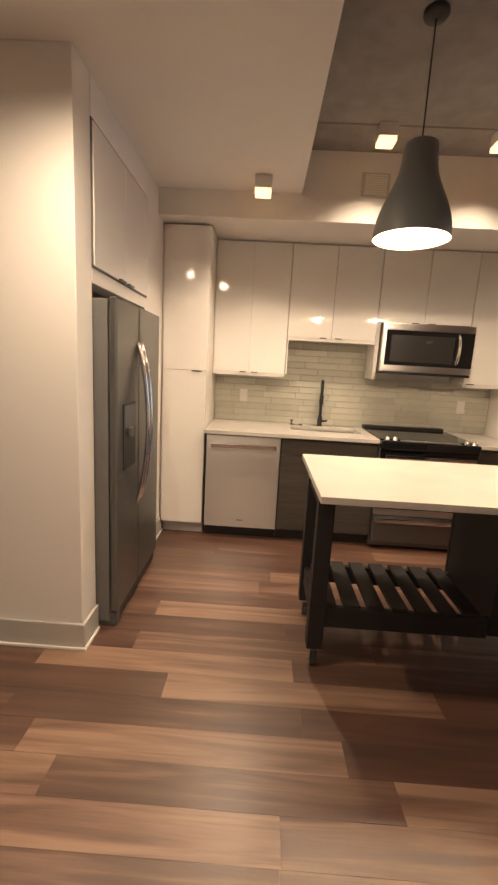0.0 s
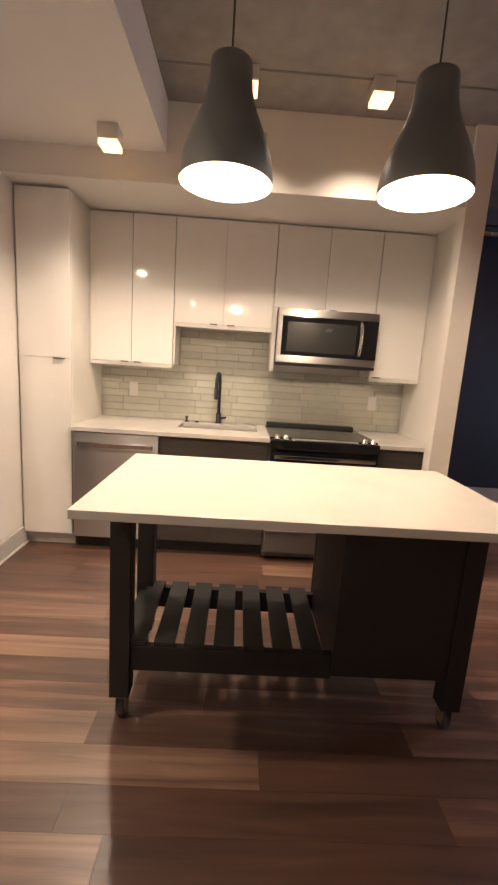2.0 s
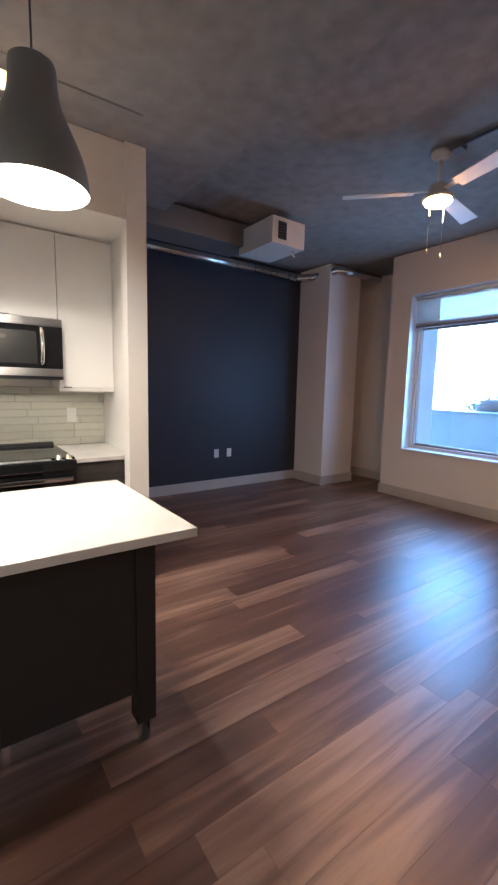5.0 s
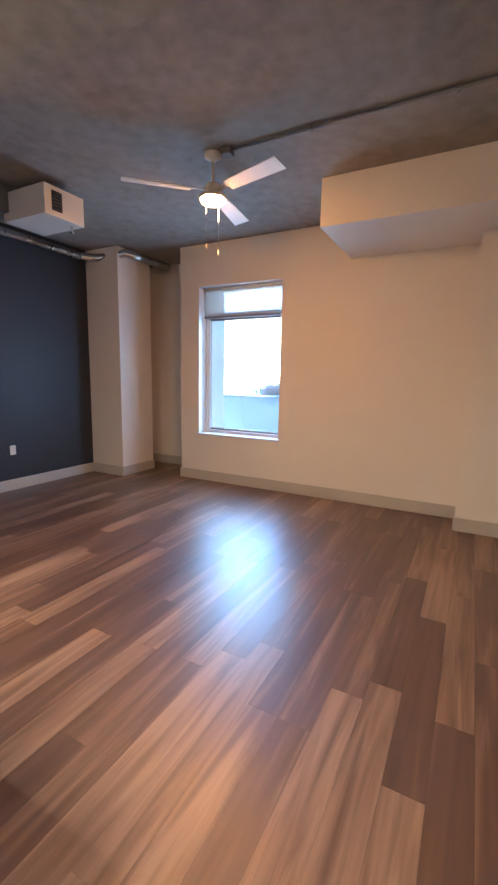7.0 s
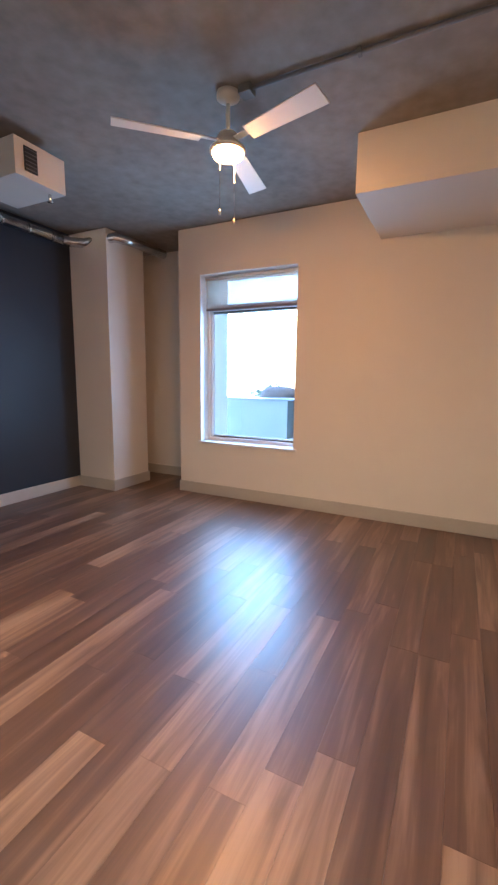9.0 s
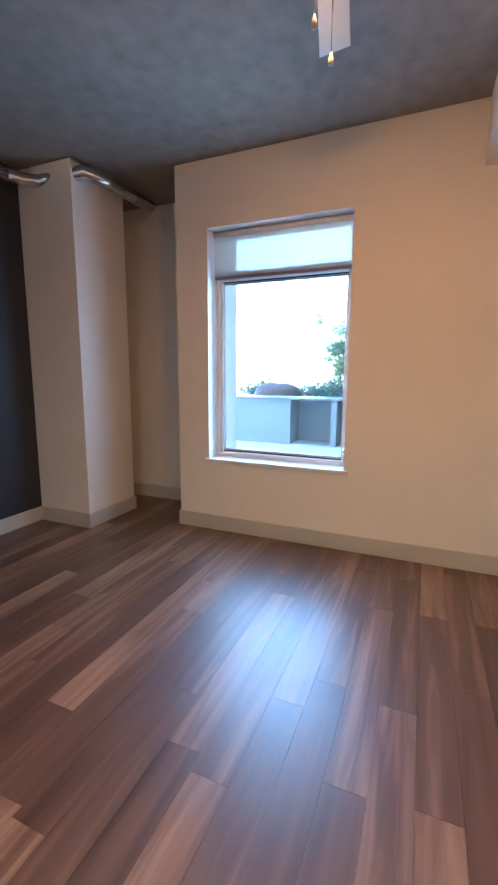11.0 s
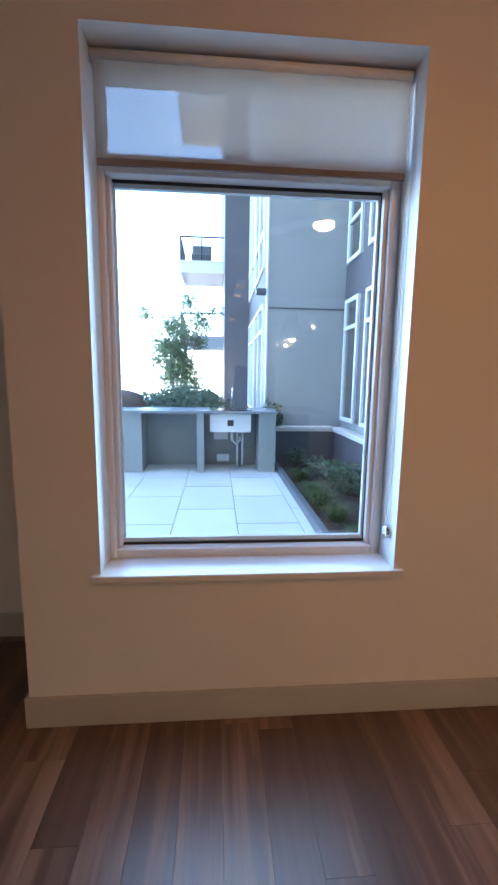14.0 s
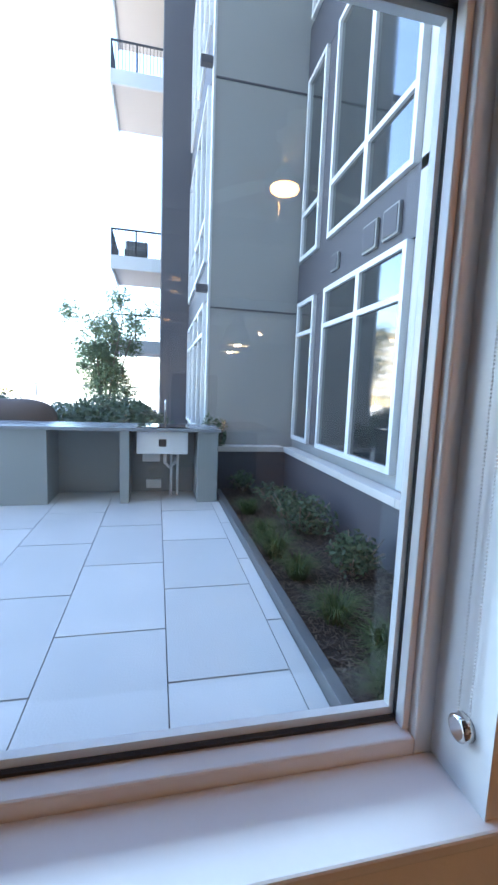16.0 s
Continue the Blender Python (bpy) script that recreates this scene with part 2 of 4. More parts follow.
TWIG = leafy("dry_twig", (0.06, 0.042, 0.03), (0.20, 0.15, 0.11))
COVER = mat("brown_grill_cover", (0.09, 0.06, 0.045), 0.7, 0, 4, 0.2, 0.2, 30)
DISTANT = mat("distant_ground", (0.22, 0.22, 0.17), 0.9, 0, 0.1, 0.2, 0, 1)
YELLOW = mat("sunlit_yellow_facade", (0.64, 0.50, 0.28), 0.8, 0, 0.3, 0.08, 0.05, 5)
DARKWIN = mat("dark_window_glass", (0.030, 0.036, 0.038), 0.02, 0, 1, 0.1, 0, coat=1.0)
DARKWIN.node_tree.nodes["Principled BSDF"].inputs["IOR"].default_value = 2.0
BALC = mat("balcony_soffit_paint", (0.52, 0.45, 0.40), 0.8, 0, 1, 0.06, 0.05)

# ---- mesh helpers ----
OFF = {}


def box(bm, x0, x1, y0, y1, z0, z1, bevel=0.0):
    vs = [bm.verts.new((x, y, z)) for z in (z0, z1) for x, y in ((x0, y0), (x1, y0), (x1, y1), (x0, y1))]
    fs = [bm.faces.new([vs[i] for i in q]) for q in ((3, 2, 1, 0), (4, 5, 6, 7), (0, 1, 5, 4), (1, 2, 6, 5), (2, 3, 7, 6), (3, 0, 4, 7))]
    if bevel:
        es = {e for f in fs for e in f.edges}
        bmesh.ops.bevel(bm, geom=list(es), offset=bevel, segments=2, affect="EDGES", profile=0.5)
    return bm


def boxes(*specs, bevel=0.0):
    bm = bmesh.new()
    for s in specs:
        box(bm, *s, bevel=bevel)
    return bm


def lathe(profile, x, y, n=32, cap=True):
    """Rings (r, z) turned about the upright through x, y."""
    bm = bmesh.new()
    rings = [[bm.verts.new((x + r * math.cos(2 * math.pi * i / n), y + r * math.sin(2 * math.pi * i / n), z)) for i in range(n)] for r, z in profile]
    for a, b in zip(rings, rings[1:]):
        for i in range(n):
            bm.faces.new((a[i], a[(i + 1) % n], b[(i + 1) % n], b[i]))
    if cap:
        bm.faces.new(rings[0][::-1])
        bm.faces.new(rings[-1])
    for f in bm.faces:
        f.smooth = True
    return bm


def tube(points, r, n=10, radii=None):
    """A round bar along the points."""
    bm = bmesh.new()
    pts = [Vector(p) for p in points]
    rings = []
    side = None
    for i, p in enumerate(pts):
        d = (pts[min(i + 1, len(pts) - 1)] - pts[max(i - 1, 0)]).normalized()
        if side is None:
            side = d.orthogonal().normalized()
        side = (side - d * side.dot(d)).normalized()
        up = d.cross(side)
        rr = radii[i] if radii else r
        rings.append([bm.verts.new(p + rr * (math.cos(2 * math.pi * k / n) * side + math.sin(2 * math.pi * k / n) * up)) for k in range(n)])
    for a, b in zip(rings, rings[1:]):
        for k in range(n):
            bm.faces.new((a[k], a[(k + 1) % n], b[(k + 1) % n], b[k])).smooth = True
    bm.faces.new(rings[0][::-1])
    bm.faces.new(rings[-1])
    return bm


def mesh_of(name, bm, material):
    bmesh.ops.recalc_face_normals(bm, faces=bm.faces[:])
    me = bpy.data.meshes.new(name)
    bm.to_mesh(me)
    bm.free()
    me.materials.append(material)
    return me


def thing(name, x, y, z, label, category, group="", kind=""):
    ob = new(name)
    ob.location = (x, y, z)
    ob.empty_display_size = 0.1
    OFF[ob] = Vector((x, y, z))
    return tagged(ob, label, category, group, kind)


def part(name, bm, material, parent, label=""):
    bmesh.ops.translate(bm, verts=bm.verts[:], vec=-OFF[parent])
    ob = new(name, mesh_of(name, bm, material))
    ob.parent = parent
    OFF[ob] = OFF[parent]
    return tagged(ob, label)


def solid(name, bm, material, label, category="", kind="structure", group=""):
    ob = new(name, mesh_of(name, bm, material))
    OFF[ob] = Vector((0, 0, 0))
    return tagged(ob, label, category, group, kind)


# ---- the flat: floor, walls, ceilings ----
CZ = 3.12          # concrete ceiling
DZ = 2.62          # plaster ceiling
WX = 6.085         # window wall
floor = solid("floor", boxes((-3.1, 6.95, -2.8, 5.3, -0.2, -0.012)), UNDER, "wood-look vinyl plank floor in mixed browns", "floor")
solid("ceiling", boxes((-3.1, 7.0, -2.9, 5.3, CZ, CZ + 0.25)), CONC, "bare grey concrete ceiling slab with stains", "ceiling")
solid("ceiling_plaster", boxes((-3.1, 0.405, -2.8, 3.80, DZ, CZ - 0.002)), CEIL, "lowered white plaster ceiling with a straight edge", "ceiling")
wall_kitchen = solid("wall_kitchen", boxes((-1.5, 2.325, 3.80, 5.1, 0, CZ - 0.221)), PAINT, "white painted kitchen wall behind the cabinets", "wall")
solid("wall_pier", boxes((2.325, 2.385, 2.975, 5.1, 0, CZ - 0.221), (2.25, 2.325, 2.975, 3.08, 0, CZ - 0.221)), PAINT, "white painted end wall beside the kitchen", "wall")
solid("wall_bulkhead", boxes((-0.599, 0.404, 3.0, 3.799, 2.449, DZ), (0.404, 2.2495, 3.0, 3.799, 2.449, CZ - 0.221), (2.2495, 2.3245, 3.081, 3.799, 2.449, CZ - 0.221)), PAINT, "white plaster bulkhead above the wall cabinets", "wall")
solid("ceiling_band", boxes((0.405, 2.88, -2.6, 3.799, CZ - 0.22, CZ - 0.001)), CONC, "lower band of bare grey concrete slab over the kitchen", "ceiling")
solid("trim_2", boxes((0.406, 2.25, 2.668, 2.682, CZ - 0.222, CZ - 0.2195)), DUCTP, "dark cast joint in the concrete slab", "trim")
solid("wall_navy", boxes((2.385, 5.65, 5.10, 5.3, 0, CZ)), NAVY, "dark navy painted accent wall", "wall")
solid("wall_column", boxes((5.645, 6.283, 4.50, 5.3, 0, CZ - 0.001), bevel=0.004), PAINT, "white boxed column in the corner", "wall")
solid("wall_recess", boxes((6.73, 6.95, 3.70, 5.3, 0, CZ), (6.283, 6.73, 5.10, 5.3, 0, CZ)), PAINT, "white wall at the back of the narrow recess", "wall")
WT = 0.27
WY0, WY1, WZ0, WZ1 = 2.293, 3.497, 0.640, 2.598
solid("wall_window", boxes((WX, WX + WT, -0.5, WY0, 0, CZ), (WX, WX + WT, WY1, 3.80, 0, CZ), (WX, WX + WT, WY0, WY1, 0, WZ0), (WX, WX + WT, WY0, WY1, WZ1, CZ), (WX + WT, 6.95, 3.62, 3.80, 0, CZ)), PAINT, "white painted outer wall with one window", "wall")
solid("wall_bump", boxes((5.69, 6.20, -2.6, 0.235, 0, CZ - 0.001)), PAINT, "white boxed-out wall beside the window wall", "wall")
solid("soffit", boxes((5.02, 6.20, -2.6, 1.482, 2.725, CZ - 0.001)), PAINT, "white plaster soffit box under the ceiling", "soffit")
solid("wall_south", boxes((-3.1, 6.3, -2.8, -2.6, 0, CZ)), PAINT, "white painted wall behind the entry", "wall")
solid("wall_west", boxes((-3.1, -2.9, -2.6, 1.66, 0, CZ)), PAINT, "white painted side wall", "wall")
FR0, FR1, FRT = 1.829, 2.685, 1.765
solid("wall_fridge", boxes((-2.9, -0.603, 1.66, FR0, 0, DZ), (-0.71, -0.60, FR1, 3.80, 0, DZ), (-0.71, -0.60, FR0, FR1, FRT, DZ), (-1.50, -1.40, FR0, 3.8, 0, DZ), (-1.40, -0.71, FR1, FR1 + 0.10, 0, DZ), bevel=0.003), PAINT, "white painted wall with a recess for the fridge", "wall")


def baseboard(specs):
    bm = boxes(*specs, bevel=0.004)
    return solid("baseboard", bm, BASE, "pale grey painted baseboard along the wall", "baseboard")


BH = 0.135
baseboard([(2.388, 5.645, 5.085, 5.10, 0, BH)])
baseboard([(5.630, 5.645, 4.50, 5.084, 0, BH), (5.630, 6.298, 4.485, 4.50, 0, BH), (6.283, 6.298, 4.50, 5.09, 0, BH)])
baseboard([(6.715, 6.73, 3.80, 5.10, 0, BH)])
baseboard([(6.070, 6.085, 0.236, 3.815, 0, BH), (6.085, 6.715, 3.80, 3.815, 0, BH)])
baseboard([(5.675, 5.69, -2.6, 0.25, 0, BH), (5.69, 6.070, 0.235, 0.25, 0, BH)])
baseboard([(-2.9, -0.588, 1.645, 1.66, 0, BH), (-0.603, -0.588, 1.66, FR0, 0, BH)])
baseboard([(-0.60, -0.585, FR1, 3.20, 0, BH)])
baseboard([(2.385, 2.40, 2.96, 5.084, 0, BH), (2.26, 2.385, 2.96, 2.975, 0, BH)])
solid("trim", boxes((-2.9, -0.576, 1.633, 1.645, 0, 0.014), (-0.588, -0.576, 1.645, FR0 - 0.01, 0, 0.014), (-0.585, -0.573, FR1, 3.2, 0, 0.014), bevel=0.003), SHOE, "thin white shoe moulding at the floor", "trim")

# ---- window ----
window = thing("window_1", 6.3, 2.895, WZ0, "white vinyl window with a large pane and a transom", "window", kind="structure")
FX0, FX1 = 6.245, 6.335
part("window_frame", boxes((FX0, FX1, WY0, WY0 + 0.045, WZ0, WZ1), (FX0, FX1, WY1 - 0.03, WY1, WZ0, WZ1), (FX0, FX1, WY0 + 0.045, WY1 - 0.03, WZ0, WZ0 + 0.055), (FX0, FX1, WY0 + 0.045, WY1 - 0.03, WZ1 - 0.05, WZ1), (FX0, FX1, WY0 + 0.045, WY1 - 0.03, 2.205, 2.275), bevel=0.006), VINYL, window)
part("glazing_stop", boxes((6.3125, 6.334, 2.338, 2.366, 0.69, 2.21), (6.3125, 6.334, 3.444, 3.468, 0.69, 2.21), (6.3125, 6.334, 2.366, 3.444, 0.69, 0.722), (6.3125, 6.334, 2.366, 3.444, 2.18, 2.21)), VINYL, window)
part("sash", boxes((FX0 + 0.025, FX1 - 0.01, WY0 + 0.045, WY0 + 0.062, 0.695, 2.205), (FX0 + 0.025, FX1 - 0.01, WY1 - 0.047, WY1 - 0.03, 0.695, 2.205), bevel=0.003), VINYL, window)
part("gasket", boxes((6.298, 6.311, 2.350, 2.3555, 0.700, 2.20), (6.298, 6.311, 3.4535, 3.459, 0.700, 2.20), (6.298, 6.311, 2.3555, 3.4535, 0.696, 0.704), (6.298, 6.311, 2.3555, 3.4535, 2.1965, 2.204)), GASKET, window)
pane = part("pane", boxes((6.302, 6.306, 2.350, 3.460, 0.696, 2.206)), GLASS, window)
pane.visible_shadow = False
pane2 = part("pane", boxes((6.302, 6.306, 2.336, 3.468, 2.272, 2.552)), GLASS, window)
pane2.visible_shadow = False
part("window_sill", boxes((6.062, 6.244, WY0 - 0.035, WY1 + 0.03, 0.630, 0.660), bevel=0.006), VINYL, window, "white painted window sill")
part("reveal", boxes((6.083, 6.246, WY0, WY0 + 0.004, 0.66, WZ1), (6.083, 6.246, WY1 - 0.004, WY1, 0.66, WZ1), (6.083, 6.246, WY0 + 0.004, WY1 - 0.004, WZ1 - 0.004, WZ1)), VINYL, window)

blind = thing("roller_blind", 6.19, 2.895, 2.20, "beige roller blind drawn down over the transom", "blind")
part("cloth", boxes((6.188, 6.190, WY0 + 0.02, WY1 - 0.02, 2.225, 2.565)), CLOTH, blind)
part("bottom_bar", boxes((6.182, 6.196, WY0 + 0.02, WY1 - 0.02, 2.203, 2.228), bevel=0.004), mat("taupe_blind_bar", (0.20, 0.175, 0.16), 0.6), blind, "taupe hem bar")
part("roller", tube([(6.2, WY0 + 0.01, 2.568), (6.2, WY1 - 0.01, 2.568)], 0.022, 14), WHITEPL, blind)
chain = bmesh.new()
for cx in (6.135, 6.165):
    z = 0.80
    while z < 2.56:
        bmesh.ops.create_icosphere(chain, subdivisions=1, radius=0.0027, matrix=Matrix.Translation((cx + 0.01 * (z - 0.8) / 1.8, WY0 + 0.014, z)))
        z += 0.0075
tagged(part("bead_chain", chain, WHITEPL, blind, "white bead chain loop"), kind="stuff")
part("chain_tensioner", tube([(6.152, WY0 + 0.004, 0.797), (6.152, WY0 + 0.010, 0.797), (6.152, WY0 + 0.024, 0.797), (6.152, WY0 + 0.027, 0.797)], 0.026, 20, [0.028, 0.026, 0.026, 0.020]), CHROME, blind, "clear plastic chain holder on the reveal")

# ---- kitchen cabinets ----
def tab(bm, x, y, z, w=0.055):
    return box(bm, x - w / 2, x + w / 2, y - 0.016, y + 0.004, z - 0.006, z + 0.002, bevel=0.001)


def wall_unit(x0, x1, z0, z1, doors, handles, label, rail):
    y0 = 3.53
    u = thing("wall_cabinet", (x0 + x1) / 2, 3.66, z0, label, "cabinet", "wall cabinets")
    part("body", boxes((x0 + 0.001, x1 - 0.001, y0, 3.799, z0, z1)), CARC, u)
    w = (x1 - x0) / doors
    for i in range(doors):
        d = part("door", boxes((x0 + i * w + 0.0018, x0 + (i + 1) * w - 0.0018, y0 - 0.021, y0 - 0.002, z0 + 0.002, z1 - 0.012), bevel=0.0015), GLOSS, u)
        part("handle", tab(bmesh.new(), handles[i], y0 - 0.019, z0 + 0.004), GREYPL, d, "dark metal tab handle")
    if rail:
        part("light_rail", boxes((x0 + 0.002, x1 - 0.002, y0 - 0.019, y0, z0 - 0.028, z0 - 0.001), bevel=0.001), CARC, u)


wall_unit(-0.233, 0.395, 1.372, 2.445, 2, (0.03, 0.13), "gloss white double-door wall cabinet", True)
wall_unit(0.397, 1.145, 1.690, 2.445, 2, (0.70, 0.83), "short gloss white wall cabinet above the sink", True)
wall_unit(1.147, 1.928, 1.850, 2.445, 2, (1.46, 1.60), "short gloss white wall cabinet above the microwave", False)
wall_unit(1.930, 2.322, 1.372, 2.445, 1, (1.985,), "tall narrow gloss white wall cabinet", True)
solid("trim_1", boxes((1.147, 1.178, 3.515, 3.799, 1.372, 1.85), (0.398, 0.412, 3.515, 3.799, 1.372, 1.688)), CARC, "white cabinet end panels", "trim")

pantry = thing("pantry_cabinet", -0.418, 3.47, 0, "tall gloss white pantry cabinet with two doors", "cabinet")
part("body", boxes((-0.599, -0.2352, 3.17, 3.799, 0.10, 2.438)), CARC, pantry)
part("plinth", boxes((-0.599, -0.236, 3.21, 3.79, 0.0, 0.0995)), BASE, pantry)
for z0, z1, hz in ((0.103, 1.366, 1.361), (1.370, 2.434, None)):
    d = part("door", boxes((-0.582, -0.2365, 3.149, 3.168, z0, z1), bevel=0.0015), GLOSS, pantry)
    if hz:
        part("handle", tab(bmesh.new(), -0.315, 3.153, hz + 0.006, 0.075), GREYPL, d, "dark metal tab handle")

over = thing("over_fridge_cabinet", -0.62, 2.27, 1.84, "gloss white cabinet set in the wall above the fridge", "cabinet")
# dark sheet; its rim paints the shadow in the gap round the doors
part("gap_shadow", boxes((-0.602, -0.597, 1.824, 2.716, 1.832, 2.452)), GREYPL, over)
for y0, y1, hy in ((1.835, 2.2695, 2.20), (2.2725, 2.706, 2.34)):
    d = part("door", boxes((-0.600, -0.590, y0, y1, 1.843, 2.440), bevel=0.0015), GLOSS, over)
    part("handle", boxes((-0.592, -0.574, hy - 0.045, hy + 0.045, 1.840, 1.850), bevel=0.002), GREYPL, d, "dark metal edge pull")


def base_unit(x0, x1, fronts, label):
    u = thing("base_cabinet", (x0 + x1) / 2, 3.45, 0, label, "cabinet", "base cabinets")
    part("body", boxes((x0 + 0.001, x1 - 0.001, 3.14, 3.799, 0.10, 0.66), (x0 + 0.001, x1 - 0.001, 3.14, 3.30, 0.66, 0.879)), DARKW, u)
    part("plinth", boxes((x0, x1, 3.19, 3.78, 0.0, 0.0995)), BLACK, u)
    for a, b, z0, z1, hx in fronts:
        d = part("door" if z0 < 0.5 else "drawer_front", boxes((a + 0.002, b - 0.002, 3.119, 3.138, z0, z1), bevel=0.0015), DARKW, u)
        part("handle", boxes((hx - 0.05, hx + 0.05, 3.103, 3.122, z1 - 0.006, z1 + 0.001), bevel=0.001), BLACK, d)


base_unit(0.390, 1.160, ((0.39, 0.775, 0.105, 0.735, 0.66), (0.775, 1.16, 0.105, 0.735, 0.89), (0.39, 1.16, 0.740, 0.872, 0.775)), "dark wood-grain base cabinet under the sink")
base_unit(1.928, 2.322, ((1.928, 2.322, 0.105, 0.735, 2.0), (1.928, 2.322, 0.740, 0.872, 2.12)), "dark wood-grain base cabinet beside the range")

SX0, SX1, SY0, SY1 = 0.475, 1.080, 3.36, 3.67
ct = thing("countertop", 0.46, 3.44, 0.88, "cream white quartz countertop with an undermount sink cut-out", "countertop")
part("slab", boxes((-0.234, SX0, 3.09, 3.799, 0.881, 0.910), (SX1, 1.160, 3.09, 3.799, 0.881, 0.910), (SX0, SX1, 3.09, SY0, 0.881, 0.910), (SX0, SX1, SY1, 3.799, 0.881, 0.910)), QUARTZ, ct)
ct2 = thing("countertop", 2.125, 3.44, 0.88, "short cream white quartz countertop beside the range", "countertop")
part("slab", boxes((1.930, 2.3235, 3.09, 3.799, 0.881, 0.910), bevel=0.002), QUARTZ, ct2)
sink = thing("sink", 0.78, 3.515, 0.70, "stainless steel undermount sink bowl", "sink")
part("bowl", boxes((SX0 - 0.01, SX1 + 0.01, SY0 - 0.01, SY0, 0.69, 0.880), (SX0 - 0.01, SX1 + 0.01, SY1, SY1 + 0.01, 0.69, 0.880), (SX0 - 0.01, SX0, SY0, SY1, 0.69, 0.880), (SX1, SX1 + 0.01, SY0, SY1, 0.69, 0.880), (SX0, SX1, SY0, SY1, 0.69, 0.70)), STEEL, sink)
part("drain", lathe([(0.0, 0.7005), (0.04, 0.7005), (0.045, 0.703), (0.0, 0.704)], 0.78, 3.53, 20, False), CHROME, sink)

faucet = thing("kitchen_faucet", 0.762, 3.73, 0.91, "matte black gooseneck kitchen faucet", "faucet")
part("base", lathe([(0.027, 0.910), (0.027, 0.916), (0.021, 0.922), (0.021, 0.99), (0.016, 1.0)], 0.762, 3.73, 20), BLACK, faucet)
arc = [(0.762, 3.73, 0.99), (0.762, 3.73, 1.22)] + [(0.762 - 0.01 * (1 - math.cos(a)) , 3.73 - 0.075 * (1 - math.cos(a)), 1.24 + 0.085 * math.sin(a)) for a in [math.pi * k / 12 for k in range(13)]] + [(0.742, 3.58, 1.20)]
part("spout", tube(arc, 0.0135, 12), BLACK, faucet)
part("spray_head", tube([(0.742, 3.58, 1.205), (0.742, 3.58, 1.12)], 0.0175, 14), BLACK, faucet)
part("lever", tube([(0.78, 3.73, 0.955), (0.815, 3.725, 0.958), (0.822, 3.70, 0.965)], 0.009, 10), BLACK, faucet)
soap = thing("soap_dispenser", 0.455, 3.73, 0.91, "small black soap dispenser on the counter", "dispenser")
part("stem", lathe([(0.020, 0.910), (0.020, 0.916), (0.008, 0.920), (0.008, 0.945), (0.014, 0.947), (0.014, 0.957)], 0.50, 3.71, 16), BLACK, soap)
part("nozzle", tube([(0.50, 3.71, 0.953), (0.50, 3.655, 0.950)], 0.006, 8), BLACK, soap)
gap = thing("air_gap_cap", 0.58, 3.70, 0.91, "small black air gap cap on the counter", "cap")
part("cap", lathe([(0.018, 0.910), (0.018, 0.918), (0.012, 0.922)], 0.585, 3.70, 16), BLACK, gap)

# ---- appliances ----
dw = thing("dishwasher", 0.085, 3.45, 0, "stainless steel dishwasher with a bar handle", "dishwasher")
part("body", boxes((-0.213, 0.388, 3.14, 3.78, 0.10, 0.878)), GREYPL, dw)
part("plinth", boxes((-0.213, 0.388, 3.19, 3.78, 0.0, 0.0995)), BLACK, dw)
dd = part("door", boxes((-0.209, 0.384, 3.105, 3.139, 0.105, 0.872), bevel=0.004), STEEL, dw)
part("handle", boxes((-0.175, 0.35, 3.062, 3.086, 0.775, 0.812), (-0.17, -0.14, 3.08, 3.106, 0.78, 0.807), (0.315, 0.345, 3.08, 3.106, 0.78, 0.807), bevel=0.006), CHROME, dd, "polished steel bar handle")
part("badge", boxes((0.06, 0.11, 3.102, 3.1055, 0.165, 0.172)), GREYPL, dd)

rg = thing("kitchen_range", 1.543, 3.43, 0, "slide-in electric range with black glass top and steel trim", "range")
RX0, RX1 = 1.163, 1.925
part("body", boxes((RX0, RX1, 3.11, 3.795, 0.03, 0.900)), GREYPL, rg)
part("cooktop", boxes((RX0 - 0.002, RX1 + 0.002, 3.10, 3.72, 0.901, 0.922), bevel=0.004), BGLASS, rg, "black glass cooktop")
part("back_vent", boxes((RX0 + 0.01, RX1 - 0.01, 3.72, 3.795, 0.901, 0.945), bevel=0.008), BLACK, rg)
part("control_panel", boxes((RX0, RX1, 3.035, 3.099, 0.845, 0.915), bevel=0.010), BGLASS, rg)
part("panel_trim", boxes((RX0 + 0.15, RX1 - 0.15, 3.05, 3.095, 0.916, 0.9215), bevel=0.002), STEEL, rg, "steel control strip")
for kx in (RX0 + 0.045, RX0 + 0.105, RX1 - 0.105, RX1 - 0.045):
    part("knob", lathe([(0.020, 0.914), (0.020, 0.921), (0.016, 0.924), (0.0145, 0.945), (0.012, 0.948)], kx, 3.068, 18), CHROME, rg, "chrome control knob")
od = part("oven_door", boxes((RX0 + 0.002, RX1 - 0.002, 3.07, 3.109, 0.305, 0.842), bevel=0.004), STEEL, rg)
part("window", boxes((RX0 + 0.002, RX1 - 0.002, 3.064, 3.0705, 0.36, 0.842), bevel=0.002), BGLASS, od, "black glass oven door")
part("handle", boxes((RX0 + 0.03, RX1 - 0.03, 3.010, 3.034, 0.782, 0.812), (RX0 + 0.05, RX0 + 0.08, 3.03, 3.066, 0.786, 0.808), (RX1 - 0.08, RX1 - 0.05, 3.03, 3.066, 0.786, 0.808), bevel=0.006), CHROME, od, "steel bar handle")
dr = part("drawer", boxes((RX0 + 0.002, RX1 - 0.002, 3.07, 3.109, 0.075, 0.298), bevel=0.006), FRIDGE, rg)
